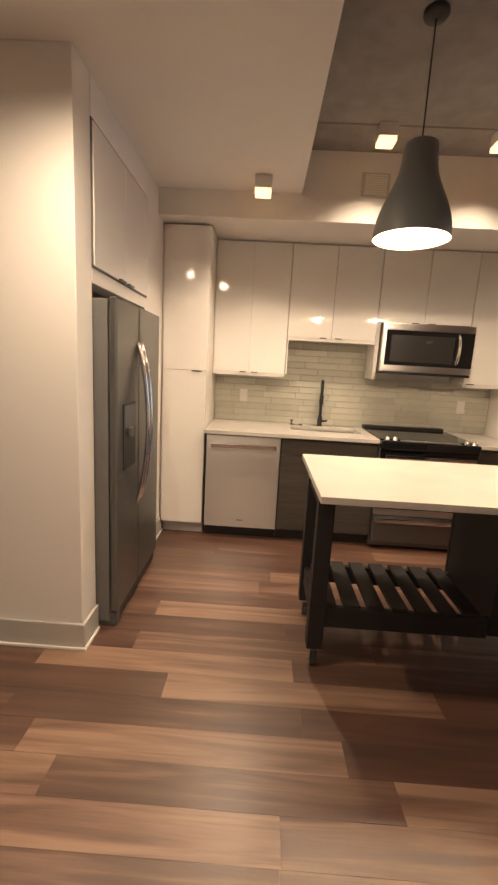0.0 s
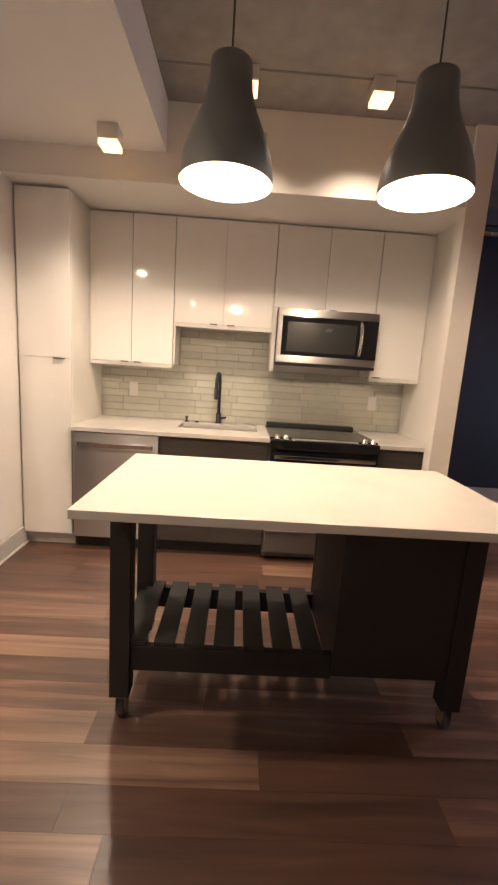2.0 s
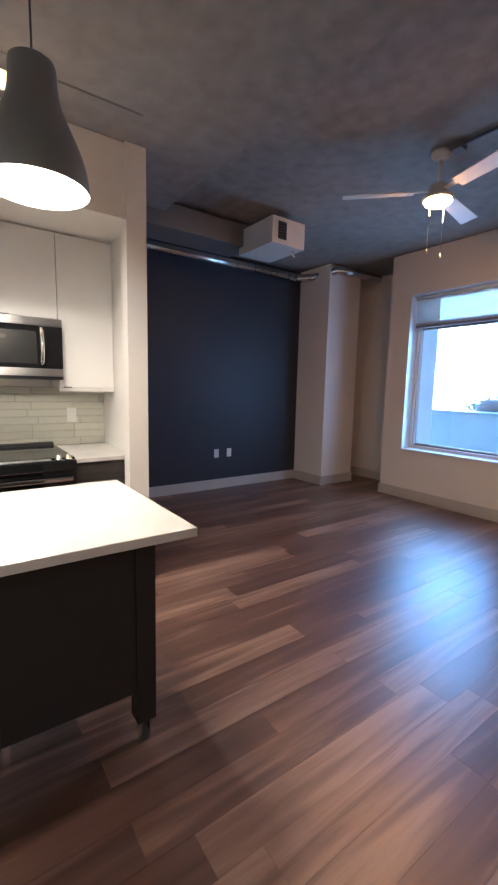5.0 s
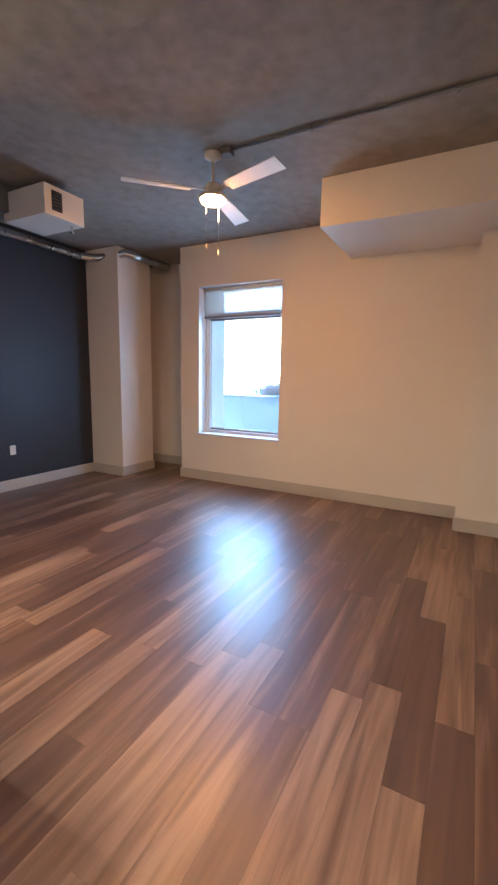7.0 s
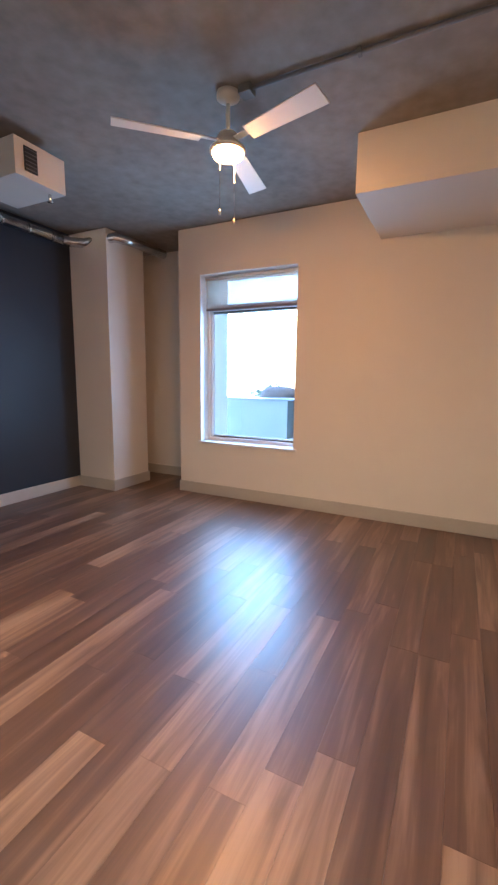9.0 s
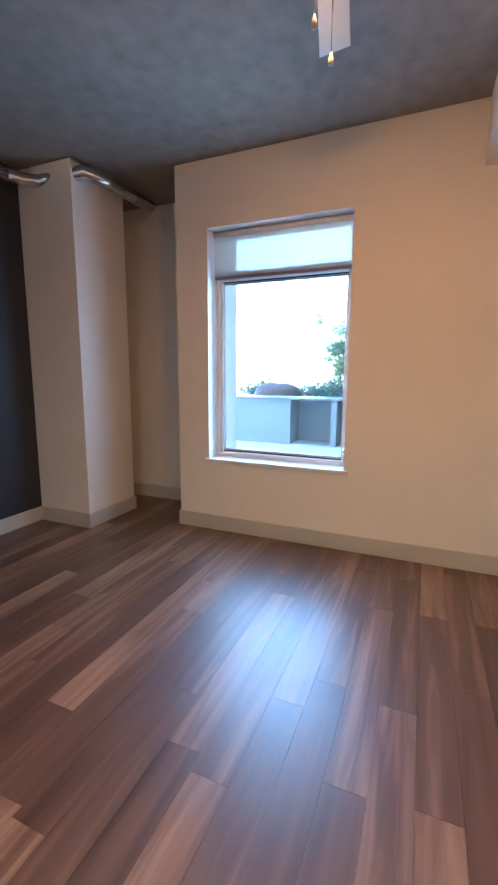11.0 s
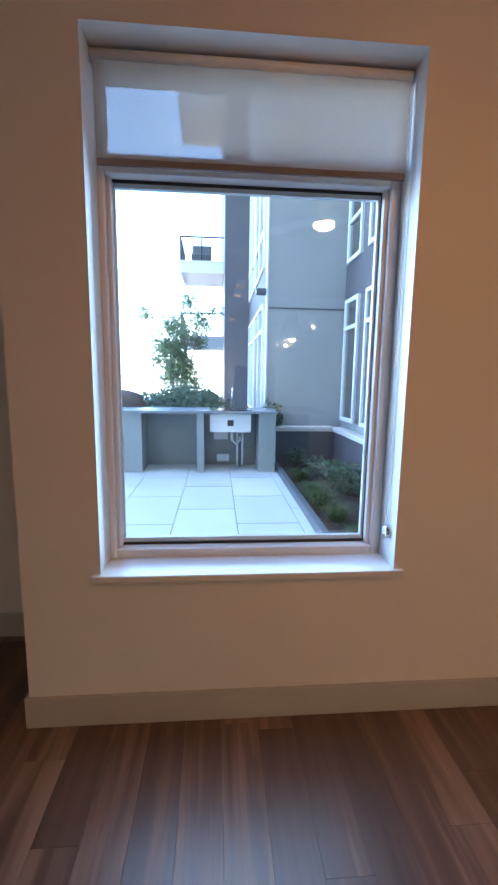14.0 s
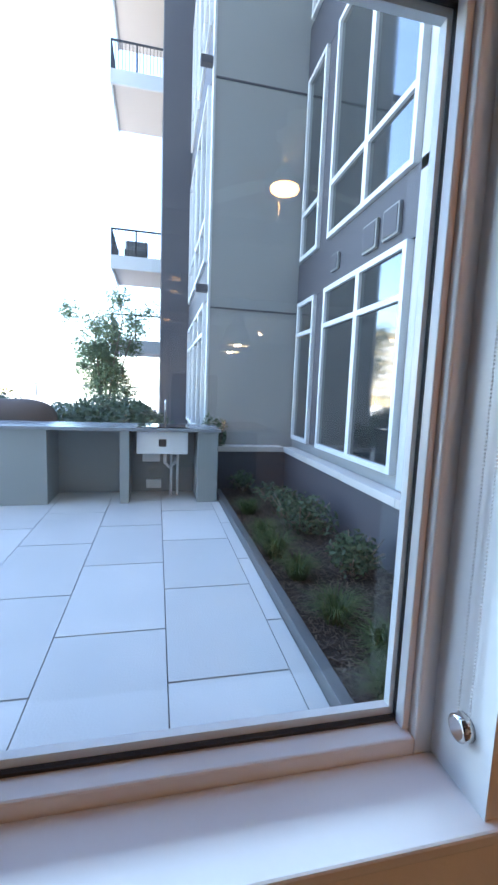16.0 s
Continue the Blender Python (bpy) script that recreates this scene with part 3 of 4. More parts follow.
part("handle", boxes((RX0 + 0.01, RX1 - 0.01, 3.045, 3.072, 0.245, 0.285), bevel=0.008), CHROME, dr)
for kx, ky in ((1.21, 3.15), (1.88, 3.15), (1.21, 3.75), (1.88, 3.75)):
    part("foot", lathe([(0.02, 0.0), (0.02, 0.03)], kx, ky, 10), BLACK, rg)

mw = thing("microwave_oven", 1.565, 3.62, 1.42, "stainless over-the-range microwave with black glass door", "microwave")
MX0, MX1, MZ0, MZ1 = 1.184, 1.944, 1.425, 1.842
part("body", boxes((MX0, MX1, 3.475, 3.795, MZ0, MZ1), bevel=0.003), GREYPL, mw)
part("front_frame", boxes((MX0, MX1, 3.440, 3.474, MZ1 - 0.055, MZ1), (MX0, MX1, 3.440, 3.474, MZ0 + 0.022, MZ0 + 0.075), (MX0, MX0 + 0.035, 3.440, 3.474, MZ0 + 0.075, MZ1 - 0.055), bevel=0.003), STEEL, mw)
part("bottom_vent", boxes((MX0, MX1, 3.448, 3.474, MZ0, MZ0 + 0.021), bevel=0.002), BLACK, mw)
md = part("door", boxes((MX0 + 0.035, MX1 - 0.115, 3.442, 3.474, MZ0 + 0.076, MZ1 - 0.056), bevel=0.003), BGLASS, mw, "black glass door")
part("window_mesh", boxes((MX0 + 0.075, MX1 - 0.165, 3.4405, 3.443, MZ0 + 0.105, MZ1 - 0.095)), mat("dark_mesh", (0.030, 0.029, 0.028), 0.25), md)
part("control_panel", boxes((MX1 - 0.113, MX1, 3.442, 3.474, MZ0 + 0.076, MZ1 - 0.056), bevel=0.003), BGLASS, mw)
hp = [(MX1 - 0.135, 3.443 - 0.045 * math.sin(math.pi * k / 12) ** 0.6, MZ0 + 0.10 + 0.245 * k / 12) for k in range(13)]
part("handle", tube(hp, 0.014, 10), CHROME, mw, "curved polished steel handle")

fr = thing("refrigerator", -0.85, 2.235, 0, "dark stainless side-by-side refrigerator with a water dispenser", "refrigerator")
FY0, FY1, FSP, FTOP = 1.838, 2.645, 2.195, 1.715
part("body", boxes((-1.28, -0.536, FY0 + 0.004, FY1 - 0.004, 0.03, FTOP - 0.012), bevel=0.004), FSIDE, fr)
part("grille", boxes((-0.5355, -0.505, FY0 + 0.02, FY1 - 0.02, 0.02, 0.085)), BLACK, fr)
for kx in (-1.2, -0.62):
    for ky in (FY0 + 0.05, FY1 - 0.05):
        part("foot", lathe([(0.025, 0.0), (0.025, 0.03)], kx, ky, 10), BLACK, fr)
part("hinge_cover", boxes((-0.60, -0.50, FY0 + 0.01, FY0 + 0.07, 0.0, 0.085), bevel=0.006), GREYPL, fr)
for y0, y1, hy in ((FY0, FSP - 0.003, FSP - 0.032), (FSP + 0.003, FY1, FSP + 0.032)):
    d = part("door", boxes((-0.531, -0.490, y0, y1, 0.09, FTOP), bevel=0.010), FRIDGE, fr)
    hp = [(-0.492 + 0.065 * math.sin(math.pi * k / 16) ** 0.7, hy, 0.60 + 0.92 * k / 16) for k in range(17)]
    part("handle", tube(hp, 0.013, 10), CHROME, d, "long bowed steel handle")
    if y0 == FY0:
        part("dispenser", boxes((-0.4895, -0.486, 1.925, 2.125, 0.85, 1.20), bevel=0.001), BLACK, d, "black water and ice dispenser")
        part("dispenser_panel", boxes((-0.486, -0.483, 1.935, 2.115, 1.07, 1.19), bevel=0.001), GREYPL, d)
        part("dispenser_spout", boxes((-0.486, -0.470, 2.0, 2.05, 1.02, 1.07), bevel=0.003), GREYPL, d)

# ---- island ----
isl = thing("kitchen_island", 1.18, 1.86, 0, "black-brown rolling kitchen island with a white top", "island")
part("tabletop", boxes((0.462, 1.898, 1.357, 2.150, 0.926, 0.956), bevel=0.003), QUARTZ, isl, "cream white quartz top")
for lx in (0.500, 1.795):
    for ly in (1.632, 2.055):
        part("leg", boxes((lx, lx + 0.075, ly, ly + 0.075, 0.105, 0.925), bevel=0.003), ISL, isl)
part("apron", boxes((0.575, 1.346, 1.645, 1.668, 0.865, 0.925), (0.575, 1.346, 2.095, 2.118, 0.865, 0.925), (0.51, 0.53, 1.707, 2.055, 0.80, 0.925)), ISL, isl)
part("cabinet_body", boxes((1.347, 1.795, 1.640, 2.125, 0.235, 0.925), (1.795, 1.858, 1.707, 2.055, 0.235, 0.925), bevel=0.002), ISL, isl)
part("cabinet_door", boxes((1.345, 1.785, 2.126, 2.144, 0.245, 0.915), bevel=0.002), ISL, isl)
part("shelf_rail", boxes((0.575, 1.347, 1.650, 1.680, 0.215, 0.318), bevel=0.002), ISL, isl)
part("shelf_rail", boxes((0.575, 1.347, 2.085, 2.115, 0.215, 0.318), bevel=0.002), ISL, isl)
part("side_rail", boxes((0.515, 0.545, 1.707, 2.055, 0.215, 0.318), bevel=0.002), ISL, isl)
for k in range(7):
    sx = 0.548 + k * 0.1135
    part("slat", boxes((sx, sx + 0.079, 1.652, 2.113, 0.319, 0.337), bevel=0.002), ISL, isl)
for cx, cy in ((0.54, 1.668), (0.54, 2.09), (1.832, 1.668), (1.832, 2.09)):
    c = part("castor", boxes((cx - 0.022, cx - 0.016, cy - 0.02, cy + 0.03, 0.03, 0.096), (cx + 0.016, cx + 0.022, cy - 0.02, cy + 0.03, 0.03, 0.096), (cx - 0.026, cx + 0.026, cy - 0.026, cy + 0.03, 0.096, 0.1045), bevel=0.002), CHROME, isl, "chrome castor with a grey wheel")
    part("wheel", tube([(cx - 0.013, cy + 0.008, 0.0335), (cx + 0.013, cy + 0.008, 0.0335)], 0.033, 20), RUBBER, c)

# ---- lamps ----
def pendant(x, y, z, label):
    p = thing("pendant_lamp", x, y, z, label, "pendant lamp", "pendant lamps over the island")
    prof = [(0.168, 0.0), (0.1665, 0.02), (0.163, 0.05), (0.156, 0.085), (0.145, 0.12), (0.131, 0.155), (0.115, 0.19), (0.099, 0.225), (0.086, 0.26), (0.078, 0.295), (0.0745, 0.33), (0.073, 0.365), (0.070, 0.382), (0.058, 0.391), (0.012, 0.394)]
    part("shade", lathe([(r, z + h) for r, h in prof], x, y, 48, False), PEND, p, "grey enamel bell shade")
    part("lining", lathe([(r - 0.004, z + h + 0.001 - 0.003 * (h > 0.37)) for r, h in prof[:-1]], x, y, 48, False), PENDIN, p, "white inside of the shade")
    part("bulb", lathe([(0.012, z + 0.25), (0.030, z + 0.22), (0.045, z + 0.175), (0.042, z + 0.145), (0.025, z + 0.125), (0.003, z + 0.120)], x, y, 20), BULB, p, "warm white bulb")
    part("cord", tube([(x, y, z + 0.393), (x, y, CZ - 0.24)], 0.0035, 8), BLACK, p)
    part("canopy", lathe([(0.052, CZ - 0.221), (0.052, CZ - 0.236), (0.045, CZ - 0.246), (0.008, CZ - 0.249)], x, y, 24), BLACK, p)


pendant(0.835, 1.850, 2.022, "grey bell pendant lamp hanging on a black cord")
pendant(1.557, 1.870, 2.045, "grey bell pendant lamp hanging on a black cord")


def cube_light(x, y, z, top):
    c = thing("cube_downlight", x, y, top, "small white square ceiling downlight, lit", "ceiling light", "square downlights")
    h = 0.055
    part("housing", boxes((x - h, x + h, y - h, y + h, z + 0.028, top - 0.001), bevel=0.003), CARC, c)
    part("lens", boxes((x - h + 0.003, x + h - 0.003, y - h + 0.003, y + h - 0.003, z, z + 0.0275), bevel=0.004), DISC, c, "glowing frosted lens")



cube_light(0.14, 2.77, 2.515, DZ)
cube_light(0.875, 2.69, 2.80, CZ - 0.22)
cube_light(1.578, 2.69, 2.80, CZ - 0.22)
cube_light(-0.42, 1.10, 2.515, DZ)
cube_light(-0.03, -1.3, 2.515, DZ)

fan = thing("ceiling_fan", 4.27, 2.10, CZ, "white three-blade ceiling fan with a lit lamp and pull chains", "ceiling fan")
part("canopy", lathe([(0.07, CZ - 0.001), (0.07, CZ - 0.03), (0.02, CZ - 0.06)], 4.27, 2.10, 24), FANW, fan)
part("rod", tube([(4.27, 2.10, CZ - 0.05), (4.27, 2.10, 2.90)], 0.013, 10), FANW, fan)
part("motor", lathe([(0.025, 2.905), (0.055, 2.895), (0.066, 2.875), (0.066, 2.83), (0.112, 2.808), (0.112, 2.7915)], 4.27, 2.10, 32), FANW, fan)
part("lamp_glass", lathe([(0.092, 2.791), (0.096, 2.782), (0.090, 2.768), (0.065, 2.755), (0.03, 2.750), (0.002, 2.749)], 4.27, 2.10, 32), FANGL, fan, "glowing round lamp glass")
for ang in (-106, 134.5, 10):
    a = radians(ang)
    M = Matrix.Translation((4.27, 2.10, 2.845)) @ Matrix.Rotation(a, 4, "Z") @ Matrix.Rotation(radians(-12), 4, "X")
    bm = boxes((0.17, 0.685, -0.065, 0.065, -0.004, 0.004), bevel=0.003)
    for v in bm.verts:
        v.co.y *= 0.82 + 0.25 * (v.co.x - 0.17) / 0.5
    bmesh.ops.transform(bm, matrix=M, verts=bm.verts[:])
    bl = part("blade", bm, FANW, fan)
    bm = boxes((0.055, 0.20, -0.02, 0.02, 0.004, 0.010), bevel=0.002)
    bmesh.ops.transform(bm, matrix=M, verts=bm.verts[:])
    part("blade_bracket", bm, FANW, bl)
for px, py, pz in ((4.345, 2.095, 2.40), (4.195, 2.113, 2.41)):
    c = part("pull_chain", tube([(px, py, 2.80), (px, py, pz + 0.03)], 0.0022, 6), CHROME, fan, "thin metal pull chain")
    part("fob", lathe([(0.003, pz + 0.035), (0.009, pz + 0.012), (0.008, pz), (0.002, pz - 0.003)], px, py, 12), FANW, c)

# ---- ducts, pipe, outlets ----
duct = thing("air_duct", 3.2, 4.2, 2.9, "grey boxed air duct with a register under the ceiling", "air duct")
part("trunk", boxes((2.386, 3.95, 4.02, 4.42, 2.86, 3.08), bevel=0.004), DUCTP, duct)
bm = boxes((3.86, 4.27, 3.53, 4.10, 2.785, 3.03), bevel=0.003)
part("register_box", bm, FANW, duct, "white painted register box")
rgst = part("register", boxes((3.93, 4.03, 3.522, 3.5295, 2.83, 2.99), bevel=0.001), BLACK, duct, "dark air grille")
for k in range(6):
    part("louvre", boxes((3.935, 4.025, 3.516, 3.5225, 2.842 + k * 0.026, 2.846 + k * 0.026)), GREYPL, rgst)
pipe = thing("spiral_duct", 4.0, 4.97, 2.9, "shiny galvanised round duct along the navy wall", "air duct")
part("tube", tube([(2.386, 4.98, 2.985), (5.43, 4.98, 2.985)], 0.055, 20), GALV, pipe)
for k in range(10):
    kx = 2.6 + 0.3 * k
    part("seam", tube([(kx, 4.98, 2.985), (kx + 0.012, 4.98, 2.985)], 0.059, 20), GALV, pipe)
part("elbow", tube([(5.43, 4.98, 2.985), (5.56, 4.95, 2.99), (5.66, 4.86, 3.0), (5.70, 4.72, 3.02), (5.71, 4.42, 3.02), (5.95, 4.36, 3.02), (6.5, 4.34, 3.02)], 0.055, 16), GALV, pipe)
sp = thing("conduit", 4.265, 0.6, 3.1, "thin grey conduit clipped to the concrete ceiling", "conduit")
part("tube", tube([(4.265, -2.6, 3.103), (4.265, 1.93, 3.103)], 0.012, 8), DUCTP, sp)
for ky in (-1.6, -0.6, 0.4, 1.3):
    part("clip", boxes((4.245, 4.285, ky, ky + 0.02, 3.088, 3.1195), bevel=0.002), DUCTP, sp)
part("junction_box", boxes((4.225, 4.305, 1.93, 2.01, 3.07, 3.1195), bevel=0.004), DUCTP, sp)
spr = thing("sprinkler_head", 4.16, 3.45, 2.78, "small chrome sprinkler head under the ceiling", "sprinkler")
part("stem", tube([(4.20, 3.62, 2.784), (4.20, 3.62, 2.735)], 0.012, 10), CHROME, spr)
part("deflector", lathe([(0.022, 2.730), (0.022, 2.735)], 4.20, 3.62, 14), CHROME, spr)


def outlet(x, y, z, label):
    o = thing("wall_outlet", x, y, z, label, "outlet", "wall outlets")
    part("plate", boxes((x - 0.036, x + 0.036, y - 0.006, y - 0.0005, z - 0.058, z + 0.058), bevel=0.002), WHITEPL, o)
    for dz in (-0.021, 0.021):
        part("socket", boxes((x - 0.017, x + 0.017, y - 0.0085, y - 0.006, z + dz - 0.014, z + dz + 0.014), bevel=0.001), WHITEPL, o)


outlet(4.215, 5.10, 0.495, "white outlet plate on the navy wall")
outlet(4.42, 5.10, 0.495, "white outlet plate on the navy wall")
outlet(0.036, 3.790, 1.152, "white outlet plate on the tiled backsplash")
outlet(2.066, 3.790, 1.152, "white outlet plate on the tiled backsplash")
vent = thing("wall_vent", 0.90, 2.99, 2.70, "small white air grille on the bulkhead", "vent")
part("frame", boxes((0.81, 1.00, 2.988, 2.999, 2.62, 2.77), bevel=0.003), BASE, vent)
for k in range(9):
    part("slat", boxes((0.83, 0.98, 2.984, 2.9885, 2.633 + k * 0.0145, 2.643 + k * 0.0145)), CARC, vent)

# ---- the terrace ----
TZ = 0.087
solid("ground", boxes((-400, 600, -400, 500, -0.6, -0.25)), DISTANT, "open ground around the building", "ground")
terrace = solid("terrace", boxes((6.36, 10.9, 2.10, 3.615, -0.24, TZ - 0.03), (6.96, 10.9, 3.615, 9.0, -0.24, TZ - 0.03)), GREYPL, "terrace of large pale concrete pavers", "pavement")
solid("terrace_far", boxes((10.9, 60.0, 2.3, 40.0, -0.24, TZ)), PAVER, "pale paving beyond the outdoor kitchen", "pavement")
edging = thing("bed_edging", 8.6, 2.12, TZ, "grey metal edging between paving and planting", "edging")
part("strip", boxes((6.36, 10.85, 2.080, 2.145, -0.2, 0.165), bevel=0.004), CURB, edging)
solid("planting_bed", boxes((6.36, 11.25, 1.10, 2.08, -0.24, 0.07)), MULCH, "planting bed covered in dark bark mulch", "soil", "stuff")
ledge = thing("low_wall", 9.0, 1.05, 0, "low dark wall with a pale concrete cap round the bed", "low wall")
part("wall", boxes((6.36, 11.30, 0.952, 1.08, -0.24, 0.60), (11.26, 11.448, 1.08, 2.20, -0.24, 0.60)), DPAN, ledge)
for k in range(5):
    part("cap", boxes((6.36 + k * 0.98, 6.36 + k * 0.98 + 0.975, 0.952, 1.115, 0.601, 0.675), bevel=0.005), CAP, ledge)
part("cap", boxes((11.225, 11.448, 1.117, 2.205, 0.601, 0.675), bevel=0.005), CAP, ledge)

# outdoor kitchen counter
oc = thing("outdoor_counter", 10.75, 3.4, TZ, "grey rendered outdoor kitchen counter with a stone slab", "counter")
part("slab", boxes((10.44, 11.15, 2.15, 6.2, 0.945, 0.985), bevel=0.004), CTRT, oc, "dark polished stone slab")
part("pier", boxes((10.48, 11.12, 2.175, 2.42, TZ, 0.944), bevel=0.004), CTRB, oc)
part("pier", boxes((10.48, 11.12, 3.215, 3.32, TZ, 0.944), bevel=0.004), CTRB, oc)
part("pier", boxes((10.48, 11.12, 4.10, 6.15, TZ, 0.944), bevel=0.004), CTRB, oc)
part("back_panel", boxes((11.06, 11.119, 2.42, 3.215, TZ, 0.944), (11.06, 11.119, 3.32, 4.10, TZ, 0.944)), CTRB, oc)
os_ = thing("outdoor_sink", 10.7, 2.82, 0.7, "white apron-front outdoor sink unit with a black latch", "sink")
part("apron", boxes((10.56, 10.60, 2.535, 3.135, 0.665, 0.93), bevel=0.004), WHITEPL, os_)
part("latch", boxes((10.552, 10.5595, 2.79, 2.88, 0.755, 0.845), bevel=0.004), BLACK, os_)
part("basin", boxes((10.60, 10.95, 2.56, 3.10, 0.72, 0.944)), STEEL, os_)
part("rim", boxes((10.50, 10.98, 2.52, 3.14, 0.9855, 0.995), bevel=0.003), BGLASS, os_)
part("trap", tube([(10.8, 2.80, 0.72), (10.8, 2.80, 0.52), (10.8, 2.74, 0.46), (10.8, 2.68, 0.52), (10.95, 2.68, 0.56)], 0.022, 10), WHITEPL, os_)
part("supply_pipe", tube([(10.85, 2.72, 0.72), (10.85, 2.72, TZ)], 0.016, 8), WHITEPL, os_)
part("supply_pipe", tube([(10.85, 2.64, 0.72), (10.85, 2.64, TZ)], 0.016, 8), WHITEPL, os_)
part("tap", tube([(10.95, 2.80, 0.985), (10.95, 2.80, 1.22)] + [(10.95 - 0.06 * (1 - math.cos(a)), 2.80, 1.24 + 0.06 * math.sin(a)) for a in [math.pi * k / 8 for k in range(9)]], 0.013, 10), CHROME, os_, "chrome bar tap")
for y0, y1, z0, z1 in ((2.86, 3.08, 0.50, 0.63), (2.84, 3.03, 0.15, 0.26)):
    j = thing("junction_box", 11.04, (y0 + y1) / 2, z0, "grey electrical box under the outdoor counter", "electrical box")
    part("box", boxes((10.99, 11.059, y0, y1, z0, z1), bevel=0.004), WHITEPL, j)
cov = thing("covered_grill", 11.35, 4.9, TZ, "barbecue grill under a dark brown cover", "grill")
bm = bmesh.new()
bmesh.ops.create_uvsphere(bm, u_segments=32, v_segments=16, radius=1.0)
for v in bm.verts:
    z = v.co.z
    v.co = Vector((11.62 + 0.32 * v.co.x, 4.75 + 0.56 * math.copysign(abs(v.co.y) ** 0.6, v.co.y), 0.66 + 0.58 * math.copysign(abs(z) ** 0.55, z)))
    v.co += 0.02 * noise.noise_vector(v.co * 5)
for f in bm.faces:
    f.smooth = True
part("cover", bm, COVER, cov)

# ---- facades ----
def framed_window(parent, a0, a1, z0, z1, plane, transom=None, mull=None, axis="x", low=False):
    """A window in a facade that faces +y at y=plane (axis x)."""
    w = 0.055
    t = (z1 - 0.52) if transom is None else transom
    spec = [(a0, a0 + w, z0, z1), (a1 - w, a1, z0, z1), (a0 + w, a1 - w, z0, z0 + w), (a0 + w, a1 - w, z1 - w, z1), (a0 + w, a1 - w, t - w / 2, t + w / 2)]
    if mull:
        spec += [(mull - 0.04, mull + 0.04, z0 + w, t - w / 2), (mull - 0.04, mull + 0.04, t + w / 2, z1 - w)]
    win = part("window", boxes(*[(p, q, plane - 0.03, plane + 0.035, r, s) for p, q, r, s in spec]), VINYL, parent, "white framed window with dark glass")
    cuts = [a0 + w] + ([mull] if mull else []) + [a1 - w]
    for p, q in zip(cuts, cuts[1:]):
        for r, s in ((z0 + w, t), (t, z1 - w)):
            part("pane", boxes((p, q, plane - 0.02, plane + 0.004, r, s)), DARKWIN, win)


YR = 0.95
wing = thing("building_wing", 9.0, -2, 0, "grey wing of the apartment building with white windows", "building")
part("wall", boxes((6.36, 17.0, -4.0, YR - 0.03, -0.2, 16.0)), STUC, wing)
part("far_wall", boxes((11.452, 15.3, YR - 0.03, 2.21, -0.2, 16.0)), STUC, wing)
part("corner_trim", boxes((11.44, 11.62, 2.205, 2.235, 0.6, 16.0)), STUCL, wing)
for k, z in enumerate((2.585, 5.49, 8.55, 11.6)):
    part("joint", boxes((11.442, 11.4515, YR, 2.21, z - 0.012, z + 0.012)), DPAN, wing)
for s in range(4):
    zb = 0.0 if s == 0 else 2.52 + (s - 1) * 3.05
    if s == 0:
        zs = (0.79, 2.70, 2.26)
    else:
        zs = (zb + 0.74, zb + 3.05, zb + 1.34)
    framed_window(wing, 10.69, 11.33, zs[0], zs[1], YR, zs[2])
    framed_window(wing, 8.65, 10.37, zs[0], zs[1], YR, zs[2], 9.49)
    framed_window(wing, 6.6, 8.1, zs[0], zs[1], YR, zs[2], 7.35)
    part("spandrel", boxes((8.56, 11.448, YR - 0.028, YR - 0.004, zs[1] + 0.002, zs[1] + (0.555 if s == 0 else 0.73))), DPAN, wing, "dark grey spandrel panel")
    part("mullion_panel", boxes((10.38, 10.68, YR - 0.028, YR - 0.008, zs[0], zs[1])), DPAN, wing)
    part("pilaster", boxes((8.30, 8.555, YR - 0.028, YR + 0.02, zs[0] - 0.1, zs[1] + 0.55)), STUCL, wing)
    for vx, vs in ((10.11, 0.09), (9.31, 0.13), (8.94, 0.13)):
        if s == 0:
            vt = part("vent_cover", boxes((vx - vs, vx + vs, YR - 0.003, YR + 0.03, 2.93 - vs, 2.93 + vs), bevel=0.006), STUC, wing)
            part("vent_grille", boxes((vx - vs * 0.84, vx + vs * 0.84, YR + 0.0305, YR + 0.036, 2.93 - vs * 0.84, 2.93 + vs * 0.84)), DPAN, vt)
    # windows on the receding face
    framed_window(wing, 11.75, 13.3, zs[0], zs[1], 2.24, zs[2], 12.5)
    framed_window(wing, 13.5, 14.9, zs[0], zs[1], 2.24, zs[2], 14.2)
    part("spandrel", boxes((11.65, 15.2, 2.211, 2.235, zs[1] + 0.002, zs[1] + (0.555 if s == 0 else 0.73))), DPAN, wing)
    lt = part("facade_lamp", boxes((11.5, 11.6, 2.236, 2.40, zs[1] + 0.1, zs[1] + 0.2), bevel=0.01), DPAN, wing)
tower = thing("apartment_tower", 18, 0, 0, "dark grey apartment block with projecting balconies", "building")
part("wall", boxes((15.31, 24.0, -6.0, 2.84, -0.2, 22.0)), DPAN, tower)
